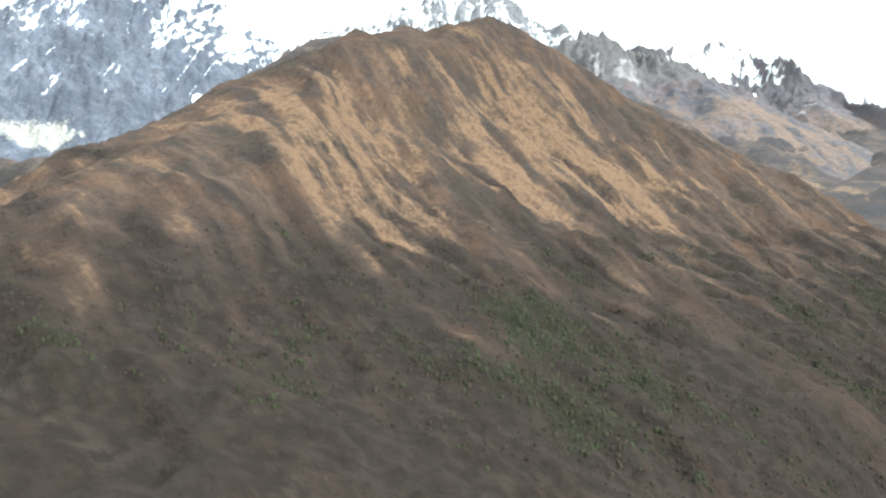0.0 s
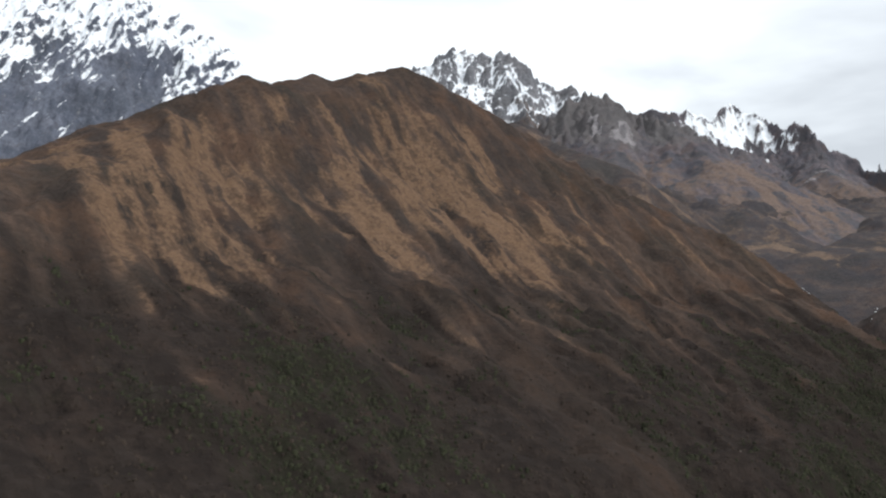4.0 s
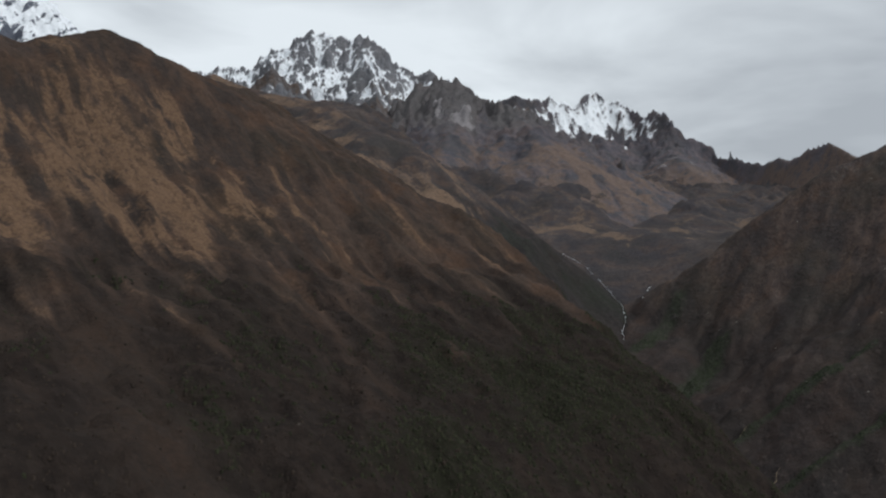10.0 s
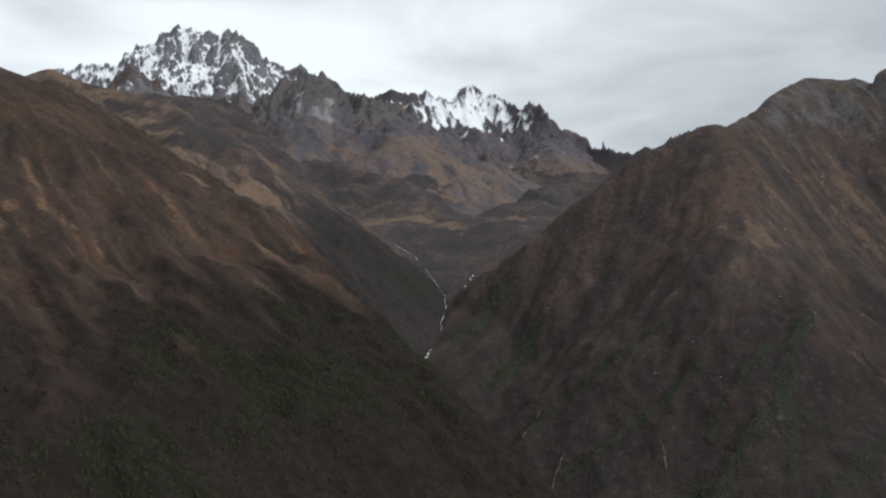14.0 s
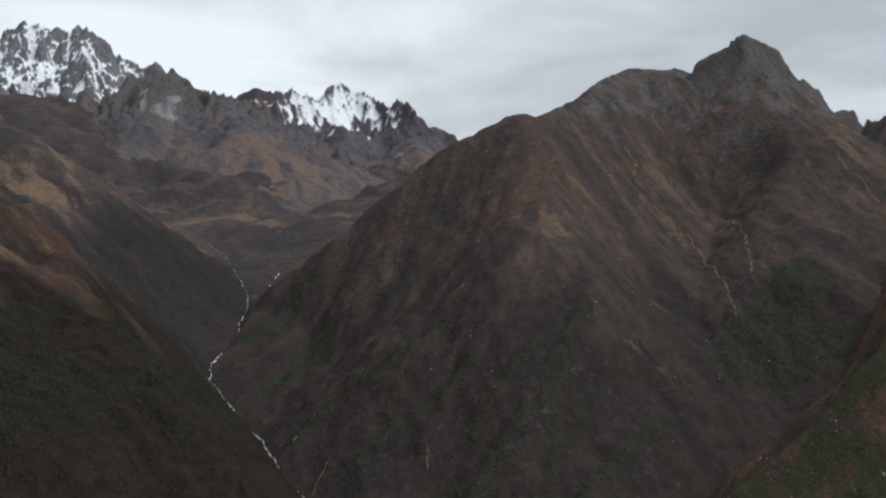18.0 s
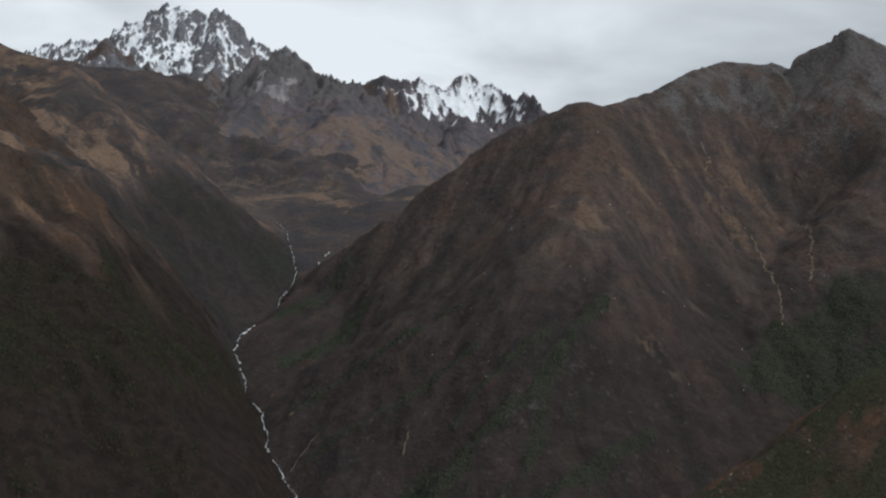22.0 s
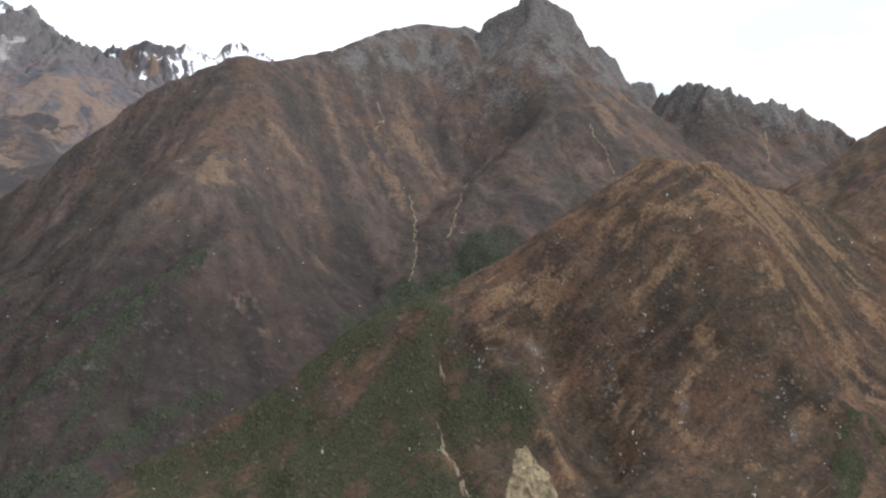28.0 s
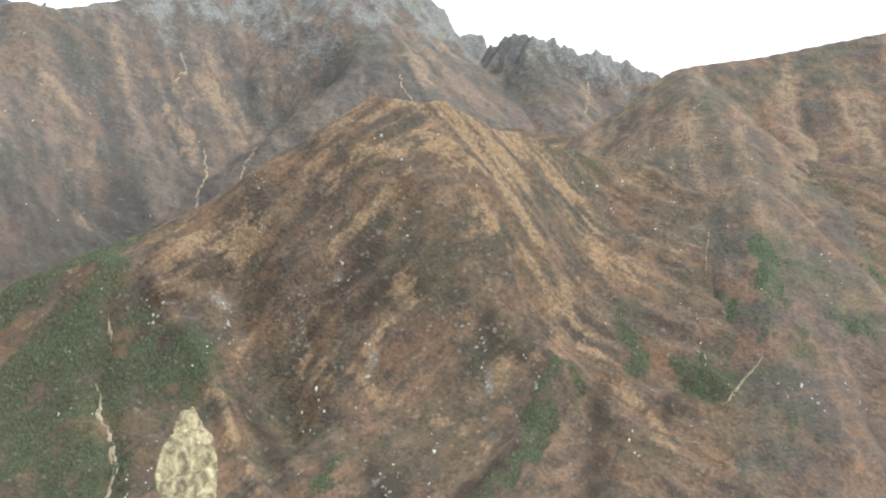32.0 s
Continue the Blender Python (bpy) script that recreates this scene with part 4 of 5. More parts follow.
def tooth_height(X, Y):
    H, S, D = tents(X, Y, [(TOOTH_CREST, 0.46, 0.5, 1, 140, 50), ([(1120, 3900, 1150), (1080, 3600, 1010), (1060, 3100, 880)], 0.6, 0.6, 10), ([(1370, 3780, 1100), (1340, 3600, 1040), (1300, 3250, 930)], 0.62, 0.62, 10)])
    rough = smooth(Y, 3350, 3950)
    field = smooth(X, 900, 980) * (1 - smooth(X, 1230, 1300))
    H = H + (0.06 + 0.78 * rough) * teeth(X, Y, D, 44, 125, 223) + smooth(D, 5, 80) * 30 * (ridged(X, Y / 2.5, 110, 4, 227) - 0.58) + (2 + 5 * rough) * fbm(X, Y, 28, 3, 229) + rough * (1 - 0.75 * smooth(X, 1420, 1460)) * ((1 - 0.6 * field) * (spires(X, Y, 62, 224, 42, 1.7) + spires(X, Y, 27, 225, 22, 1.8)) + spires(X, Y, 18, 226, 9, 1.6) - 12)
    return H, S, D


TOOTH_STAIN, TOOTH_SCREE = [(835, 4000, 845, 3900, 26), (735, 4080, 750, 4000, 16)], [(1190, 3560, 1200, 3460, 7), (1300, 3560, 1400, 3470, 7), (1250, 3520, 1275, 3480, 5)]


def tooth_cover(X, Y, Z, S, D, G):
    lie, cup = fbm(X, Y / 2, 60, 4, 231), np.clip(hollow(Z, 6) / 5, -1, 1)
    field = smooth(X + 40 * lie, 900, 970) * (1 - 0.8 * smooth(X + 40 * lie, 1260, 1310))
    snow = smooth(Z + 110 * lie, 1150, 1215) * (0.60 + 0.38 * field + 0.22 * cup + 0.35 * lie + 0.3 * fbm(X, Y, 22, 3, 235) - (0.60 - 0.2 * field) * smooth(G, 1.1, 2.5)) * smooth(Y, 3800, 3930) * (1 - 0.8 * smooth(X, 1400, 1430))
    stain = strokes(X, Y, TOOTH_STAIN, 237, 14)
    return {"tan": np.maximum((1 - smooth(Z + 120 * lie, 900, 1060)) * (0.7 + 0.5 * lie), 0.9 * stain), "green": 0 * Z, "pale": 0.8 * strokes(X, Y, TOOTH_SCREE, 238, 8), "snow": snow - 0.6 * stain, "streak": 0.5 + lie}


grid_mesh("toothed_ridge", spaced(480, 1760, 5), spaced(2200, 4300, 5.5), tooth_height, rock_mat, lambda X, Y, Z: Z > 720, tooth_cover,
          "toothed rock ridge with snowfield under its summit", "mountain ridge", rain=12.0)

MASSIF_CREST = [(-2400, 3750, 1950), (-1772, 3700, 1760), (-1552, 3700, 1748), (-1220, 3700, 1680), (-1000, 3700, 1582), (-890, 3700, 1506), (-824, 3700, 1418), (-736, 3700, 1334), (-668, 3700, 1275), (-580, 3700, 1180), (-300, 3650, 980)]


def massif_height(X, Y):
    H, S, D = tents(X, Y, [(MASSIF_CREST, 1.15, 1.0, 3)])
    body = smooth(D, 10, 110)
    H = H + 0.5 * teeth(X, Y, D, 60, 130, 243) + body * (52 * (ridged(X + 0.5 * Y, Y / 2.2, 190, 5, 247, 0.55) - 0.6) + 0.6 * spires(X + 0.7 * Y, Y, 120, 242, 84, 1.3) - 16) + (0.5 + 0.5 * body) * (26 * (ridged(X - 0.3 * Y, Y / 1.4, 60, 4, 246, 0.6) - 0.55) + 0.5 * spires(X, Y, 34, 241, 30, 1.6)) + 12 * fbm(X, Y, 26, 4, 249, 0.6) - 6
    ice = np.interp(Y, [2700, 2900, 3100, 3900], [640, 765, 880, 960]) + 10 * fbm(X, Y, 90, 3, 245)
    return soft_max(H, ice, 30), S, D


def massif_cover(X, Y, Z, S, D, G):
    lie, cup = fbm(X, Y, 130, 5, 251, 0.6), np.clip(hollow(Z, 5) / 5, -1, 1)
    line = 1500 - 190 * smooth(X, -1050, -850) - 60 * smooth(-X, 1250, 1500)
    strata = 0.5 * fbm(X + 0.6 * Z, 3.0 * (Z - 0.6 * X), 110, 5, 253, 0.62) + 0.8 * fbm(X - 0.45 * Z, Z / 3.2, 34, 5, 254, 0.62)
    snow = smooth(Z + 200 * lie + 130 * strata, line - 230, line + 40) * (0.80 + 0.4 * lie + 0.75 * strata + 0.5 * fbm(X, Z, 20, 3, 259) - 0.35 * smooth(G, 1.4, 3.2)) + 0.2 * cup
    ledge = 0.66 * smooth(strata + 0.4 * lie, 0.46, 0.66)
    chute = ridged(X - 0.35 * Z, Z / 6, 75, 3, 255)
    ledge = np.maximum(ledge, 0.62 * smooth(chute, 0.80, 0.92) * smooth(fbm(X, Z / 2, 110, 3, 256), -0.06, 0.16))
    thread = ridged(X - 0.2 * Z + 20 * lie, Z / 7, 44, 3, 252)
    thread = 0.50 * smooth(thread, 0.84, 0.95) * smooth(fbm(X, Z / 3, 70, 3, 250), -0.05, 0.15) * smooth(Z, 960, 1050)
    talus = (1 - smooth(Z + 60 * lie, 930, 1060)) * smooth(ridged(X + 1.2 * Y, Y / 3, 90, 3, 257), 0.60, 0.85) * smooth(-X, 1250, 1400)
    return {"tan": 0 * Z, "green": 0 * Z, "pale": np.maximum(np.maximum((0.85 + 0.8 * lie) * smooth(Z + 40 * lie, 800, 835) * (1 - smooth(Z + 50 * lie, 860, 920)) * smooth(-X + 80 * lie, 1040, 1120), 0.62 * talus), thread), "snow": np.maximum(snow, ledge) * smooth(Z, 900, 1000), "gully": (0.40 + 0.35 * fbm(X, Y, 45, 3, 260)) * smooth(Z, 960, 1060) * smooth(fbm(X, Y, 130, 3, 258), -0.15, 0.15), "streak": 0.5 + lie}


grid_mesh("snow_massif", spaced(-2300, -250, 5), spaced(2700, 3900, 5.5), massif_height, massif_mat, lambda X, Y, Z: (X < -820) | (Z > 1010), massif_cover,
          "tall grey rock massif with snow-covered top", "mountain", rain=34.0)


# ---- the valley ground ----
def valley_height(X, Y):
    low, d = bed(X, Y, 0.5, 0.0)
    floor = np.interp(Y, [-4000, 600, 1000, 1400, 1650, 1760, 1850, 2050, 2500, 3300, 4900], [150, 250, 330, 480, 590, 612, 628, 672, 745, 900, 900]) - 280 * smooth(-X, 250, 700)
    floor = floor + (smooth(Y, 2000, 2400) * 60 + smooth(Y, 2300, 2900) * 95) * smooth(-X, -600, -100) * smooth(X, -700, -300)
    floor = floor + (34 * smooth(Y, 1880, 2060) + 40 * smooth(Y, 2050, 2350)) * smooth(X, 1050, 800)
    # Unseen mountainside behind the camera, added to block low sky light.
    floor = floor + 0.72 * np.clip(-420 - Y, 0, 1500) + smooth(-Y, 420, 700) * 60 * ridged(X, Y, 420, 4, 265)
    floor = floor - 52 * smooth(Y, 700, 900) * (1 - smooth(Y, 1480, 1620))
    return soft_min(low - 26 * (1 - smooth(Y, 2680, 1620)), floor, 8) - 3 + smooth(d, 8, 80) * ((9 + 22 * smooth(Y, 1700, 2100)) * fbm(X, Y, 150, 6, 261, 0.58) + 46 * smooth(Y, 1750, 2150) * (ridged(X + 0.3 * Y, Y / 1.6, 130, 5, 263, 0.55) - 0.6)), d, d


BENCH_TAN = [(577, 1791, 676, 1856, 10), (701, 1846, 739, 1700, 10), (756, 1736, 803, 1800, 9), (640, 1850, 700, 1830, 8)]


def valley_cover(X, Y, Z, S, D, G):
    n = fbm(X, Y, 90, 4, 271) + 0.4 * fbm(X, Y, 25, 3, 275)
    return {"tan": smooth(Z + 60 * n, 590, 640) * (0.22 + 0.6 * n) * (1 - 0.4 * smooth(Z, 640, 760)) + strokes(X, Y, BENCH_TAN, 276, 14) * (0.5 + 0.5 * n), "green": (1 - smooth(Z, 420, 560)) * smooth(n, -0.2, 0.2), "pale": 0 * Z, "snow": 0 * Z, "streak": 0.5 + n, "dense": 0.5 * (1 - smooth(Z, 420, 560))}


valley_x = np.concatenate([spaced(-4200, -900, 110)[:-1], spaced(-900, 200, 25)[:-1], spaced(200, 2000, 10), spaced(2000, 5200, 110)[1:]])
valley_y = np.concatenate([spaced(-4000, -800, 110)[:-1], spaced(-800, 600, 25)[:-1], spaced(600, 3600, 10), spaced(3600, 4900, 110)[1:]])
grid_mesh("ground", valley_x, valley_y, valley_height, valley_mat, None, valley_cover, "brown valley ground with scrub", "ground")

# ---- things ----
def simple_material(name, low, high, size=0.5, rough=0.9, bump=0.4, island=0.0):
    """Rock, gravel, leaves or water: two colours mottled at two scales, and, for joined pieces, varied from piece to piece."""
    mat = bpy.data.materials.new(name)
    mat.use_nodes = True
    nt = mat.node_tree
    bsdf = nt.nodes["Principled BSDF"]
    geo = nt.nodes.new("ShaderNodeNewGeometry")
    n1 = node(nt, "ShaderNodeTexNoise", Scale=size, Detail=6.0, Roughness=0.65)
    n2 = node(nt, "ShaderNodeTexNoise", Scale=size * 5, Detail=4.0, Roughness=0.6)
    add = nt.nodes.new("ShaderNodeMath")
    add.operation = "MULTIPLY_ADD"
    add.inputs[1].default_value = 0.45
    mul = nt.nodes.new("ShaderNodeMath")
    mul.operation = "MULTIPLY_ADD"
    mul.inputs[1].default_value = 0.55
    rnd = nt.nodes.new("ShaderNodeMath")
    rnd.operation = "MULTIPLY_ADD"
    rnd.inputs[1].default_value, rnd.inputs[2].default_value = island, -0.5 * island
    ramp = nt.nodes.new("ShaderNodeValToRGB")
    ramp.color_ramp.elements[0].position, ramp.color_ramp.elements[0].color = 0.30, (*low, 1)
    ramp.color_ramp.elements[1].position, ramp.color_ramp.elements[1].color = 0.70, (*high, 1)
    for n in (n1, n2):
        nt.links.new(geo.outputs["Position"], n.inputs["Vector"])
    nt.links.new(geo.outputs["Random Per Island"], rnd.inputs[0])
    nt.links.new(n2.outputs["Fac"], mul.inputs[0])
    nt.links.new(rnd.outputs[0], mul.inputs[2])
    nt.links.new(n1.outputs["Fac"], add.inputs[0])
    nt.links.new(mul.outputs[0], add.inputs[2])
    nt.links.new(add.outputs[0], ramp.inputs["Fac"])
    nt.links.new(ramp.outputs["Color"], bsdf.inputs["Base Color"])
    bsdf.inputs["Roughness"].default_value = rough
    bsdf.inputs["Specular IOR Level"].default_value = 0.08 if rough > 0.8 else 0.5
    b = node(nt, "ShaderNodeBump", Strength=bump, Distance=0.4)
    nt.links.new(n2.outputs["Fac"], b.inputs["Height"])
    nt.links.new(b.outputs[0], bsdf.inputs["Normal"])
    return mat


boulder_mat = simple_material("pale_boulder", (0.16, 0.148, 0.130), (0.46, 0.435, 0.39), 0.8)
crag_mat = simple_material("grey_crag", (0.070, 0.062, 0.055), (0.330, 0.310, 0.285), 0.5)
needle_mat = simple_material("dark_pinnacle_rock", (0.08, 0.078, 0.082), (0.20, 0.195, 0.20), 0.06)
scree_mat = simple_material("pale_scree", (0.080, 0.060, 0.042), (0.235, 0.185, 0.130), 0.25)


def slip_material():
    """Broken earth with pale sandy runs down the slope between brown and grey-green ones."""
    mat = simple_material("bare_landslide_earth", (0.055, 0.040, 0.026), (0.225, 0.182, 0.118), 0.2, 0.95, 0.7)
    nt = mat.node_tree
    geo = nt.nodes.new("ShaderNodeNewGeometry")
    stretch = nt.nodes.new("ShaderNodeVectorMath")
    stretch.operation = "MULTIPLY"
    stretch.inputs[1].default_value = (1.0, 0.7, 0.6)
    runs = node(nt, "ShaderNodeTexNoise", Scale=0.24, Detail=5.0, Roughness=0.62, Distortion=0.5)
    ramp = nt.nodes.new("ShaderNodeValToRGB")
    ramp.color_ramp.elements[0].position, ramp.color_ramp.elements[0].color = 0.42, (0.050, 0.038, 0.026, 1)
    ramp.color_ramp.elements[1].position, ramp.color_ramp.elements[1].color = 0.68, (0.280, 0.220, 0.138, 1)
    mid = ramp.color_ramp.elements.new(0.49)
    mid.color = (0.120, 0.095, 0.060, 1)
    mix = nt.nodes.new("ShaderNodeMixRGB")
    mix.inputs["Fac"].default_value = 0.72
    bsdf = nt.nodes["Principled BSDF"]
    grain = bsdf.inputs["Base Color"].links[0].from_socket
    nt.links.new(geo.outputs["Position"], stretch.inputs[0])
    nt.links.new(stretch.outputs[0], runs.inputs["Vector"])
    nt.links.new(runs.outputs["Fac"], ramp.inputs["Fac"])
    nt.links.new(grain, mix.inputs["Color1"])
    nt.links.new(ramp.outputs["Color"], mix.inputs["Color2"])
    nt.links.new(mix.outputs[0], bsdf.inputs["Base Color"])
    return mat


earth_mat = slip_material()
foam_mat = simple_material("white_water", (0.62, 0.66, 0.68), (0.90, 0.92, 0.93), 0.5, 0.35)
leaf_mat = simple_material("evergreen_scrub", (0.035, 0.0385, 0.0225), (0.049, 0.053, 0.0315), 0.05, 0.9, 0.2, 0.5)

heath_mat = simple_material("brown_heath", (0.0240, 0.0186, 0.0152), (0.0400, 0.0305, 0.0238), 0.05, 0.95, 0.2, 0.5)
olive_mat = simple_material("olive_scrub_leaves", (0.024, 0.029, 0.0175), (0.044, 0.052, 0.031), 0.05, 0.9, 0.2, 0.5)
dark_leaf_mat = simple_material("dark_scrub_leaves", (0.0190, 0.0196, 0.0120), (0.0320, 0.0335, 0.0190), 0.05, 0.9, 0.2, 0.5)


def mesh_object(name, verts, faces, material, smooth_faces=False, parent=None):
    mesh = bpy.data.meshes.new(name)
    mesh.from_pydata(verts, [], faces)
    mesh.update()
    if smooth_faces:
        mesh.shade_smooth()
    mesh.materials.append(material)
    ob = new(name, mesh)
    ob.parent = parent
    return ob


def draped(name, path, width, material, label, category, seed, lift=0.7, step=3.0, kind="", sway_by=0.5, gaps=0.22):
    """A ribbon of water or debris that lies on the ground along a path of (x, y), with uneven edges and a raised middle."""
    rnd = random.Random(seed)
    pts = []
    for (x0, y0), (x1, y1) in zip(path[:-1], path[1:]):
        n = max(1, int(math.hypot(x1 - x0, y1 - y0) / step))
        pts += [(x0 + (x1 - x0) * i / n, y0 + (y1 - y0) * i / n) for i in range(n)]
    pts.append(path[-1])
    rows = []
    phase = rnd.random() * 6
    for i, (x, y) in enumerate(pts):
        xa, ya = pts[max(i - 1, 0)]
        xb, yb = pts[min(i + 1, len(pts) - 1)]
        dx, dy = xb - xa, yb - ya
        l = math.hypot(dx, dy) + 1e-6
        nx, ny = -dy / l, dx / l
        sway = width * sway_by * (rnd.gauss(0, 0.45) + math.sin(i * 0.31 + phase) + 0.6 * math.sin(i * 0.83 + 2 * phase))
        end = min(1.0, (i + 0.4) / 3, (len(pts) - 1 - i + 0.4) / 3)
        for k in (-1.0, -0.5, 0.0, 0.5, 1.0):
            w = width * k * end * (0.65 + 0.7 * rnd.random())
            rows.append((x + nx * (w + sway), y + ny * (w + sway), k))
    X, Y = np.array([r[0] for r in rows]), np.array([r[1] for r in rows])
    Z = ground_at(X, Y)[0]
    if category == "stream":
        Z = np.maximum(Z, bed(X, Y, 0.66, 1 / 500)[0])
    verts = [(x, y, z + (lift if abs(k) < 0.9 else -0.4) + 0.25 * lift * rnd.random()) for (x, y, k), z in zip(rows, Z)]
    faces = [(i * 5 + j, i * 5 + j + 1, i * 5 + j + 6, i * 5 + j + 5) for i in range(len(pts) - 1) for j in range(4) if rnd.random() > gaps]
    return tagged(mesh_object(name, verts, faces, material, True), label, category, kind=kind)


STREAM = [[(620, 1700), (644, 1640), (652, 1600)], [(655, 1580), (660, 1560), (672, 1490), (672, 1460), (660, 1428), (656, 1404)], [(636, 1348), (624, 1320), (620, 1280), (634, 1230), (648, 1180), (648, 1160)],
          [(656, 1148), (670, 1120), (680, 1080), (686, 1040)], [(692, 1030), (704, 1000), (716, 970), (722, 930)]]
for n, reach in enumerate(STREAM):
    draped("stream", reach, (0.2, 0.34, 0.46, 0.46, 0.46)[n], foam_mat, "narrow white-water stream tumbling down the ravine", "stream", 50 + n, 1.2, 2.2, "structure", 2.4, (0.74, 0.66, 0.56, 0.52, 0.52)[n])
draped("stream", [(716, 1500), (700, 1484), (680, 1470)], 0.2, foam_mat, "thin white side stream joining the ravine", "stream", 61, 1.4, 2.5, "structure", 1.6, 0.90)

CHUTES = [[(1137, 735), (1138, 724)], [(1131, 713), (1134, 699), (1138, 683), (1136, 640), (1136, 625)], [(1248, 1345), (1249, 1312), (1233, 1234), (1225, 1192), (1207, 1148)], [(1330, 1390), (1318, 1325), (1285, 1249), (1263, 1201)], [(1235, 1495), (1238, 1470), (1222, 1440)],
                    [(1786, 1405), (1765, 1360), (1738, 1321)], [(738, 1126), (712, 1110), (699, 1093)], [(729, 1043), (708, 1009)], [(809, 988), (805, 963)], [(1506, 641), (1489, 639), (1468, 627)], [(1542, 750), (1512, 710)],
          [(1491, 1353), (1488, 1324), (1491, 1292), (1488, 1262)]]
for n, path in enumerate(CHUTES):
    draped("scree_chute", path, (1.2, 1.5, 1.3, 1.5, 1.4, 1.5, 0.9, 0.8, 0.9, 0.7, 0.4, 1.3)[n], scree_mat, "pale scree chute running down the brown slope", "scree chute", 80 + n, 0.5, 2.2, "", 0.9, 0.34)["group"] = "scree chutes"


def rock_mesh(name, size, seed, material, tall=0.8):
    """A broken block: a rough lump cut by flat faces."""
    rnd = random.Random(seed)
    bm = bmesh.new()
    bmesh.ops.create_icosphere(bm, subdivisions=2, radius=1.0)
    planes = [(Vector((rnd.gauss(0, 1), rnd.gauss(0, 1), rnd.gauss(0, 0.8))).normalized(), rnd.uniform(0.45, 0.85)) for _ in range(9)]
    for v in bm.verts:
        for n, d in planes:
            over = v.co.dot(n) - d
            if over > 0:
                v.co -= n * over
        v.co *= 1 + 0.06 * rnd.gauss(0, 1)
        v.co.z *= tall
        v.co *= size
    mesh = bpy.data.meshes.new(name)
    bm.to_mesh(mesh)
    bm.free()
    mesh.materials.append(material)
    return mesh


BOULDERS = [rock_mesh("boulder", 1.0, 300 + k, boulder_mat, 0.75) for k in range(6)]
rnd = random.Random(17)
made = 0
bx, by = [], []
for _ in range(170):
    x, y, drift = rnd.uniform(960, 1620), rnd.uniform(610, 900), rnd.uniform(-0.6, 0.3)
    for k in range(rnd.choice((1, 1, 1, 2, 4))):
        bx.append(x + k * drift * 2.5 + rnd.gauss(0, 1.2))
        by.append(y - k * rnd.uniform(2.0, 7.0) + rnd.gauss(0, 1.5))
bz, bw = ground_at(bx, by)
for x, y, z, w in zip(bx, by, bz, bw):
    if made >= 240 or w not in ("rocky_spur", "right_slope") or z < 300:
        continue
    ob = new("boulder", BOULDERS[made % 6])
    s = 0.36 + 0.36 * rnd.random() + 0.9 * rnd.random() ** 6
    ob.matrix_world = pose(x, y, z + 0.15 * s, rnd.uniform(-25, 25), rnd.uniform(-25, 25), rnd.uniform(0, 360)) @ Matrix.Diagonal((s * rnd.uniform(0.5, 1.0), s * rnd.uniform(0.5, 1.0), s * rnd.uniform(0.9, 2.0), 1))
    tagged(ob, "pale weathered boulder lying on the brown slope", "boulder", "boulders on the slopes")
    made += 1
bx, by = [rnd.uniform(760, 1300) for _ in range(260)], [rnd.uniform(880, 1400) for _ in range(260)]
bz, bw = ground_at(bx, by)
for x, y, z, w in list(zip(bx, by, bz, bw))[:44]:
    if w == "mountain_flank":
        ob = new("boulder", BOULDERS[made % 6])
        s = rnd.uniform(0.6, 1.2)
        ob.matrix_world = pose(x, y, z + 0.2, rnd.uniform(-25, 25), rnd.uniform(-25, 25), rnd.uniform(0, 360)) @ Matrix.Diagonal((s, s, s, 1))
        tagged(ob, "small white boulder on the dark mountain flank", "boulder", "boulders on the slopes")
        made += 1

CRAGS = [rock_mesh("rock", 1.0, 400 + k, crag_mat, 1.3) for k in range(6)]
for n, (ox, oy, rx, ry, count, text) in enumerate(OUTCROPS):
    crag = tagged(new("rock_outcrop"), text, "rock outcrop", "outcrops on the spur")
    crag.location = (ox, oy, float(ground_at([ox], [oy])[0][0]))
    px_, py_ = [rnd.gauss(0, 0.5) * rx for _ in range(count * 2 // 3)], [rnd.gauss(0, 0.6) * ry for _ in range(count * 2 // 3)]
    pz_ = ground_at(np.array(px_) + ox, np.array(py_) + oy)[0]
    for dx, dy, z in zip(px_, py_, pz_):
        s = 0.3 + 0.8 * rnd.random() ** 2
        rock = new("rock", CRAGS[rnd.randrange(6)])
        rock.parent = crag
        rock.name = "slab" if s > 0.8 else "block" if s > 0.5 else "stone"
        rock.matrix_local = pose(dx, dy, z - crag.location.z - 0.1 * s, rnd.uniform(-20, 20), rnd.uniform(20, 55), 190 + rnd.gauss(0, 25)) @ Matrix.Diagonal((s * rnd.uniform(1.2, 2.4), 0.7 * s, s * rnd.uniform(0.5, 0.9), 1))


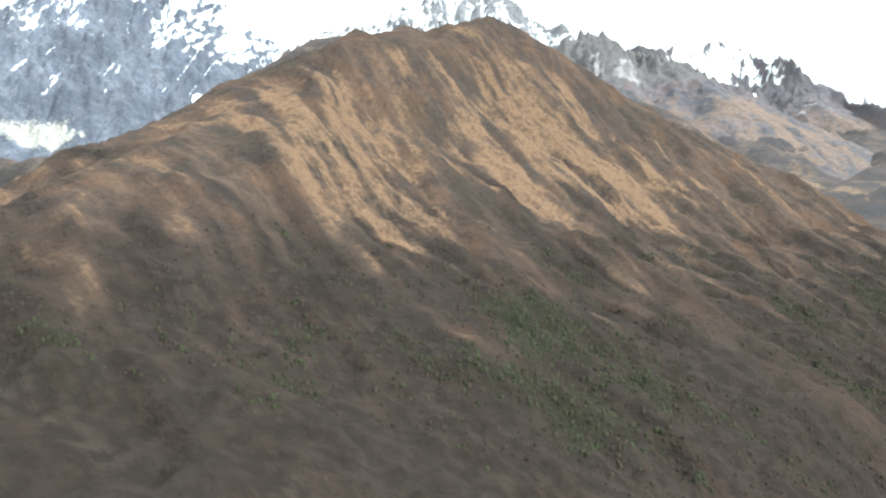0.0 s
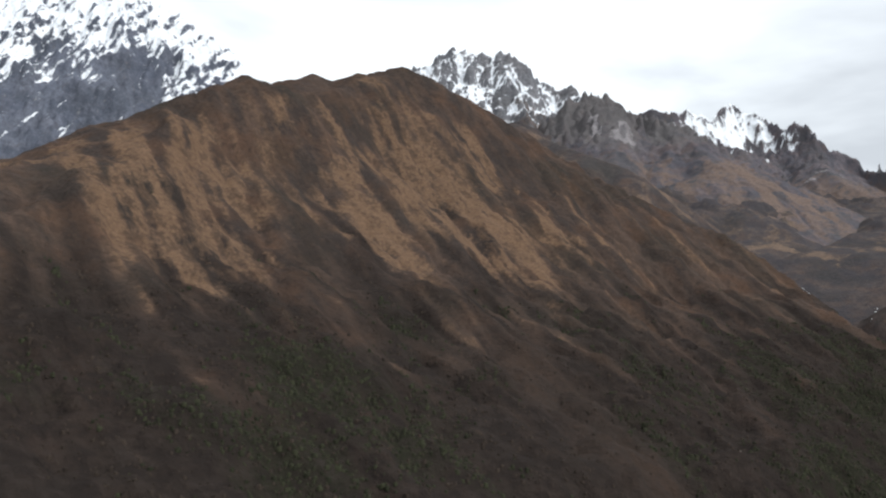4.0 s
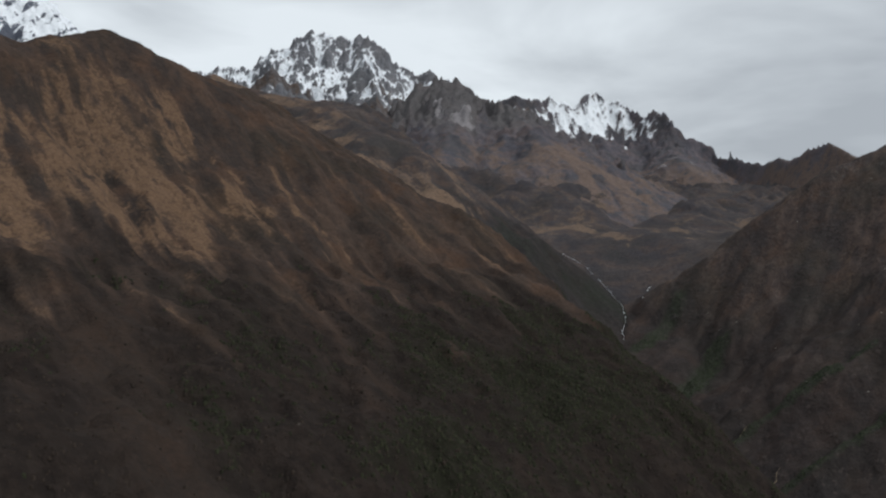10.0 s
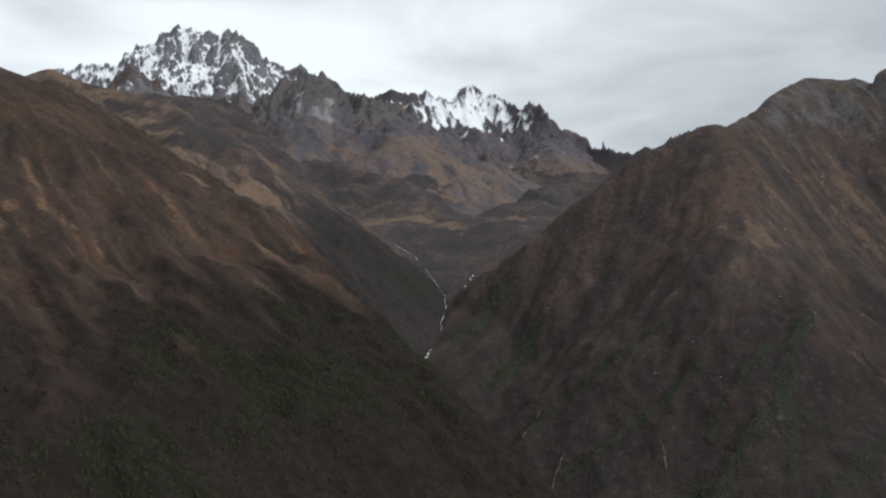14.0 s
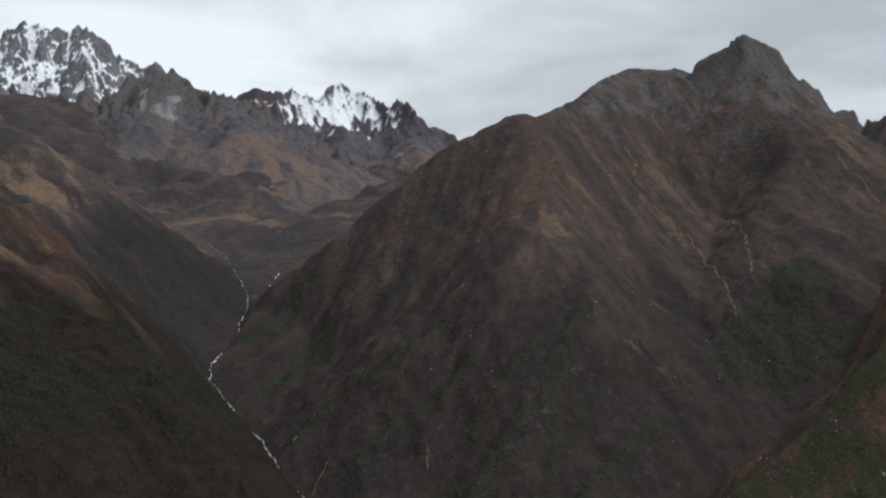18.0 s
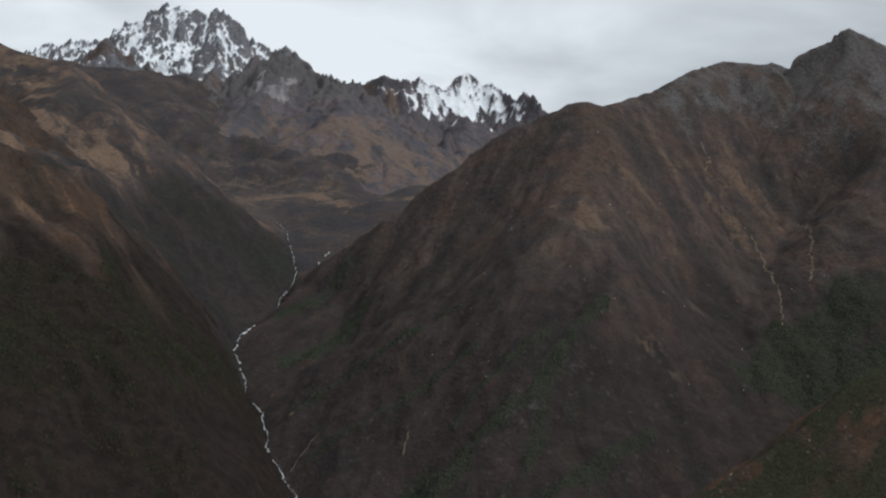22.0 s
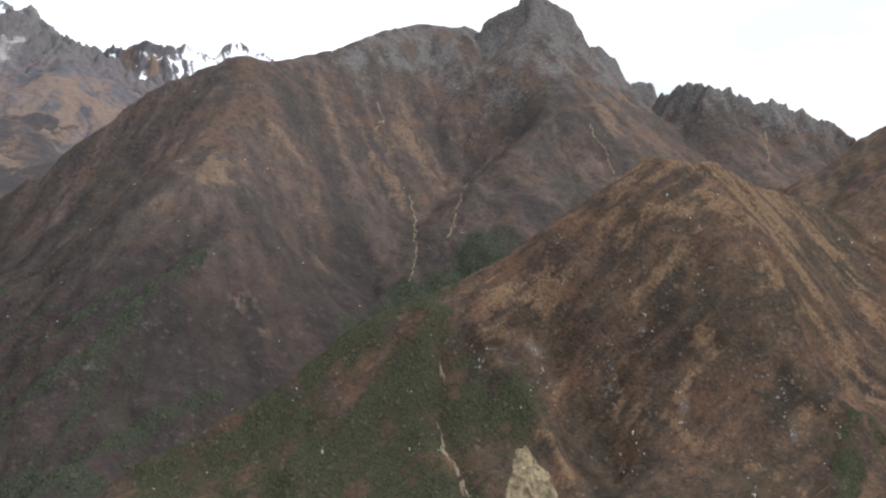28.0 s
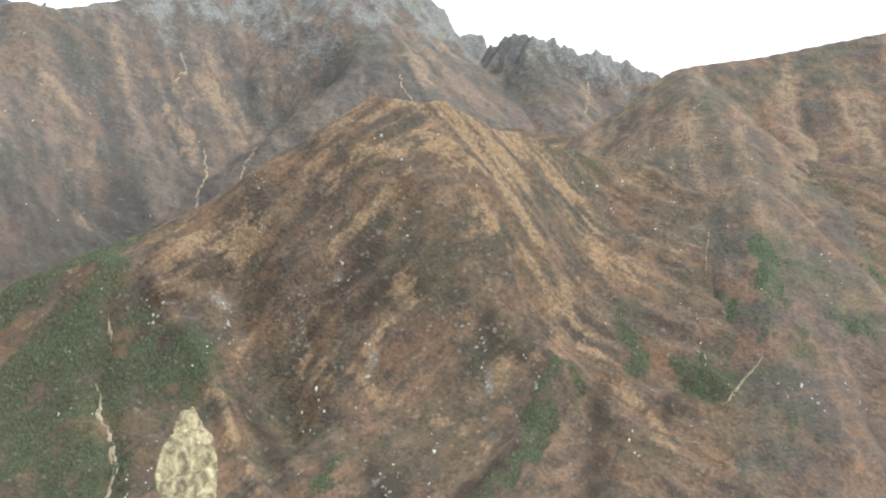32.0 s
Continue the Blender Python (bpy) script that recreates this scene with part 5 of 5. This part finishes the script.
def landslide(cx, cy, half_w, half_d, seed):
    """A bare slip: a rounded hollow of broken earth with a raised rim at its head and gullies running down it."""
    verts, faces, rings, spokes = [], [], 26, 72
    for r in range(rings + 1):
        for s in range(spokes):
            a, q = 2 * math.pi * s / spokes, r / rings
            ring = np.array([3.0 * math.cos(a) + 9]), np.array([3.0 * math.sin(a) + 9])
            edge = 1 + 0.20 * float(fbm(*ring, 2.8, 4, seed, 0.7)[0])
            c, d = math.cos(a), math.sin(a)
            verts.append([cx + half_w * q * edge * c * (0.84 - 0.04 * d) + 0.10 * half_w * d, cy + half_d * q * edge * d, q])
    V = np.array(verts)
    q = V[:, 2].copy()
    runs = ridged(V[:, 0], V[:, 1] / 4, 4.5, 3, seed) - 0.6
    lumps = fbm(V[:, 0], V[:, 1], 6, 4, seed + 3)
    Z = ground_at(V[:, 0], V[:, 1])[0]
    V[:, 2] = Z + np.where(q > 0.97, -0.5, 0.7 + (0.7 * runs + 1.8 * np.maximum(lumps, -0.25)) * (1 - q ** 3) * 0.8)
    for r in range(rings):
        for s in range(spokes):
            faces.append((r * spokes + s, r * spokes + (s + 1) % spokes, (r + 1) * spokes + (s + 1) % spokes, (r + 1) * spokes + s))
    return tagged(mesh_object("landslide_scar", [tuple(v) for v in V], faces, earth_mat, True), "bare pale landslide scar amid green scrub", "landslide")


landslide(1175, 660, 18, 31, 23)


def needle(x, y, z, tall, wide, seed):
    """A rock tooth on a far crest."""
    g = random.Random(seed)
    verts, rings, spokes = [], 7, 9
    for r in range(rings):
        q = r / (rings - 1)
        w = wide * (1 - q) ** 0.8 * (1 + 0.25 * g.gauss(0, 0.6)) + 1.0
        for s in range(spokes):
            a = 2 * math.pi * s / spokes
            k = w * (0.8 + 0.4 * g.random())
            verts.append((k * math.cos(a) + 0.12 * wide * q * g.gauss(0, 1), 0.8 * k * math.sin(a), tall * (1.35 * q - 0.35)))
    faces = [(r * spokes + s, r * spokes + (s + 1) % spokes, (r + 1) * spokes + (s + 1) % spokes, (r + 1) * spokes + s) for r in range(rings - 1) for s in range(spokes)]
    faces.append(tuple((rings - 1) * spokes + s for s in range(spokes)))
    ob = mesh_object("rock_pinnacle", verts, faces, needle_mat)
    ob.location = (x, y, z)
    return tagged(ob, "dark rock pinnacle on the far crest", "rock pinnacle", "pinnacles on the crest")


NEEDLES = [(1576, 3700, 1046, 26, 7)]
for n, row in enumerate(NEEDLES):
    needle(*row, 500 + n)


def scrub(name, area, count, surface, cover, key, low, size, material, seed, label, category):
    """Low bushes scattered over one slope where its cover calls for them: too many to count, so joined."""
    g = np.random.RandomState(seed)
    X, Y = g.uniform(area[0], area[1], count), g.uniform(area[2], area[3], count)
    Z, who = ground_at(X, Y)
    ok = who == surface
    X, Y, Z = X[ok], Y[ok], Z[ok]
    a, l, wet = sampled(surface, 1, X, Y), sampled(surface, 2, X, Y), sampled(surface, 3, X, Y)
    steep = np.hypot(sampled(surface, 0, X + 2, Y) - Z, sampled(surface, 0, X, Y + 2) - Z) / 2
    lies = covered(cover(X, Y, Z, a, l, steep), wet)
    weight = np.clip(lies[key], 0, 1) if key else 0.55 - np.clip(lies["tan"], 0, 1) + 0.5 * lies["dense"]
    ok = g.rand(len(X)) < smooth(weight + 0.35 * fbm(X, Y, 14, 3, seed), low, low + 0.3)
    X, Y, Z = X[ok], Y[ok], Z[ok]
    n = len(X)
    s = size * (0.55 + 0.9 * g.rand(n) ** 2)
    spokes = 6
    turn = g.rand(n, 1) * 6.28 + np.arange(spokes)[None] * 2 * np.pi / spokes
    V = np.zeros((n, 1 + 2 * spokes, 3))
    V[:, 0, 0], V[:, 0, 1], V[:, 0, 2] = X + 0.3 * s * g.randn(n), Y + 0.3 * s * g.randn(n), Z + s * (0.75 + 0.35 * g.rand(n))
    for ring, (reach, up) in enumerate(((0.75, 0.62), (0.95, -0.35))):
        k = s[:, None] * reach * (0.65 + 0.6 * g.rand(n, spokes))
        V[:, 1 + ring * spokes:1 + (ring + 1) * spokes, 0] = X[:, None] + k * np.cos(turn)
        V[:, 1 + ring * spokes:1 + (ring + 1) * spokes, 1] = Y[:, None] + k * np.sin(turn)
        V[:, 1 + ring * spokes:1 + (ring + 1) * spokes, 2] = Z[:, None] + s[:, None] * up * (0.6 + 0.6 * g.rand(n, spokes))
    V[:, 1 + spokes:, 2] -= 0.5
    tri = []
    for i in range(spokes):
        j = (i + 1) % spokes
        tri += [(0, 1 + i, 1 + j), (1 + i, 1 + spokes + i, 1 + j), (1 + j, 1 + spokes + i, 1 + spokes + j)]
    tri = np.array(tri)
    F = (tri[None] + (np.arange(n) * (1 + 2 * spokes))[:, None, None]).reshape(-1, 3)
    mesh = bpy.data.meshes.new(name)
    mesh.vertices.add(V.shape[0] * V.shape[1])
    mesh.vertices.foreach_set("co", V.astype(np.float32).ravel())
    mesh.loops.add(F.size)
    mesh.loops.foreach_set("vertex_index", F.ravel().astype(np.int32))
    mesh.polygons.add(len(F))
    mesh.polygons.foreach_set("loop_start", np.arange(0, F.size, 3, dtype=np.int32))
    mesh.polygons.foreach_set("loop_total", np.full(len(F), 3, dtype=np.int32))
    mesh.update(calc_edges=True)
    mesh.shade_smooth()
    mesh.materials.append(material)
    return tagged(new(name, mesh), label, category, kind="stuff")


scrub("green_scrub", (960, 1480, 590, 860), 120000, "rocky_spur", spur_cover, "green", 0.46, 0.52, leaf_mat, 601, "dense evergreen scrub on the spur", "scrub")
scrub("green_scrub", (1400, 1800, 540, 860), 60000, "right_slope", right_cover, "green", 0.45, 0.65, leaf_mat, 603, "evergreen scrub in patches on the slope", "scrub")
scrub("green_scrub", (660, 1300, 840, 1400), 90000, "mountain_flank", flank_cover, "green", 0.5, 1.0, olive_mat, 604, "evergreen scrub in strips on the mountain flank", "scrub")
scrub("green_scrub", (-250, 720, 380, 1150), 100000, "hillside", hill_cover, "green", 0.24, 1.15, dark_leaf_mat, 606, "dark evergreen scrub on the lower hillside", "scrub")
scrub("heath", (-300, 640, 400, 1100), 26000, "hillside", hill_cover, "dense", 0.55, 1.0, heath_mat, 607, "dark brown heath on the lower hillside", "heath")
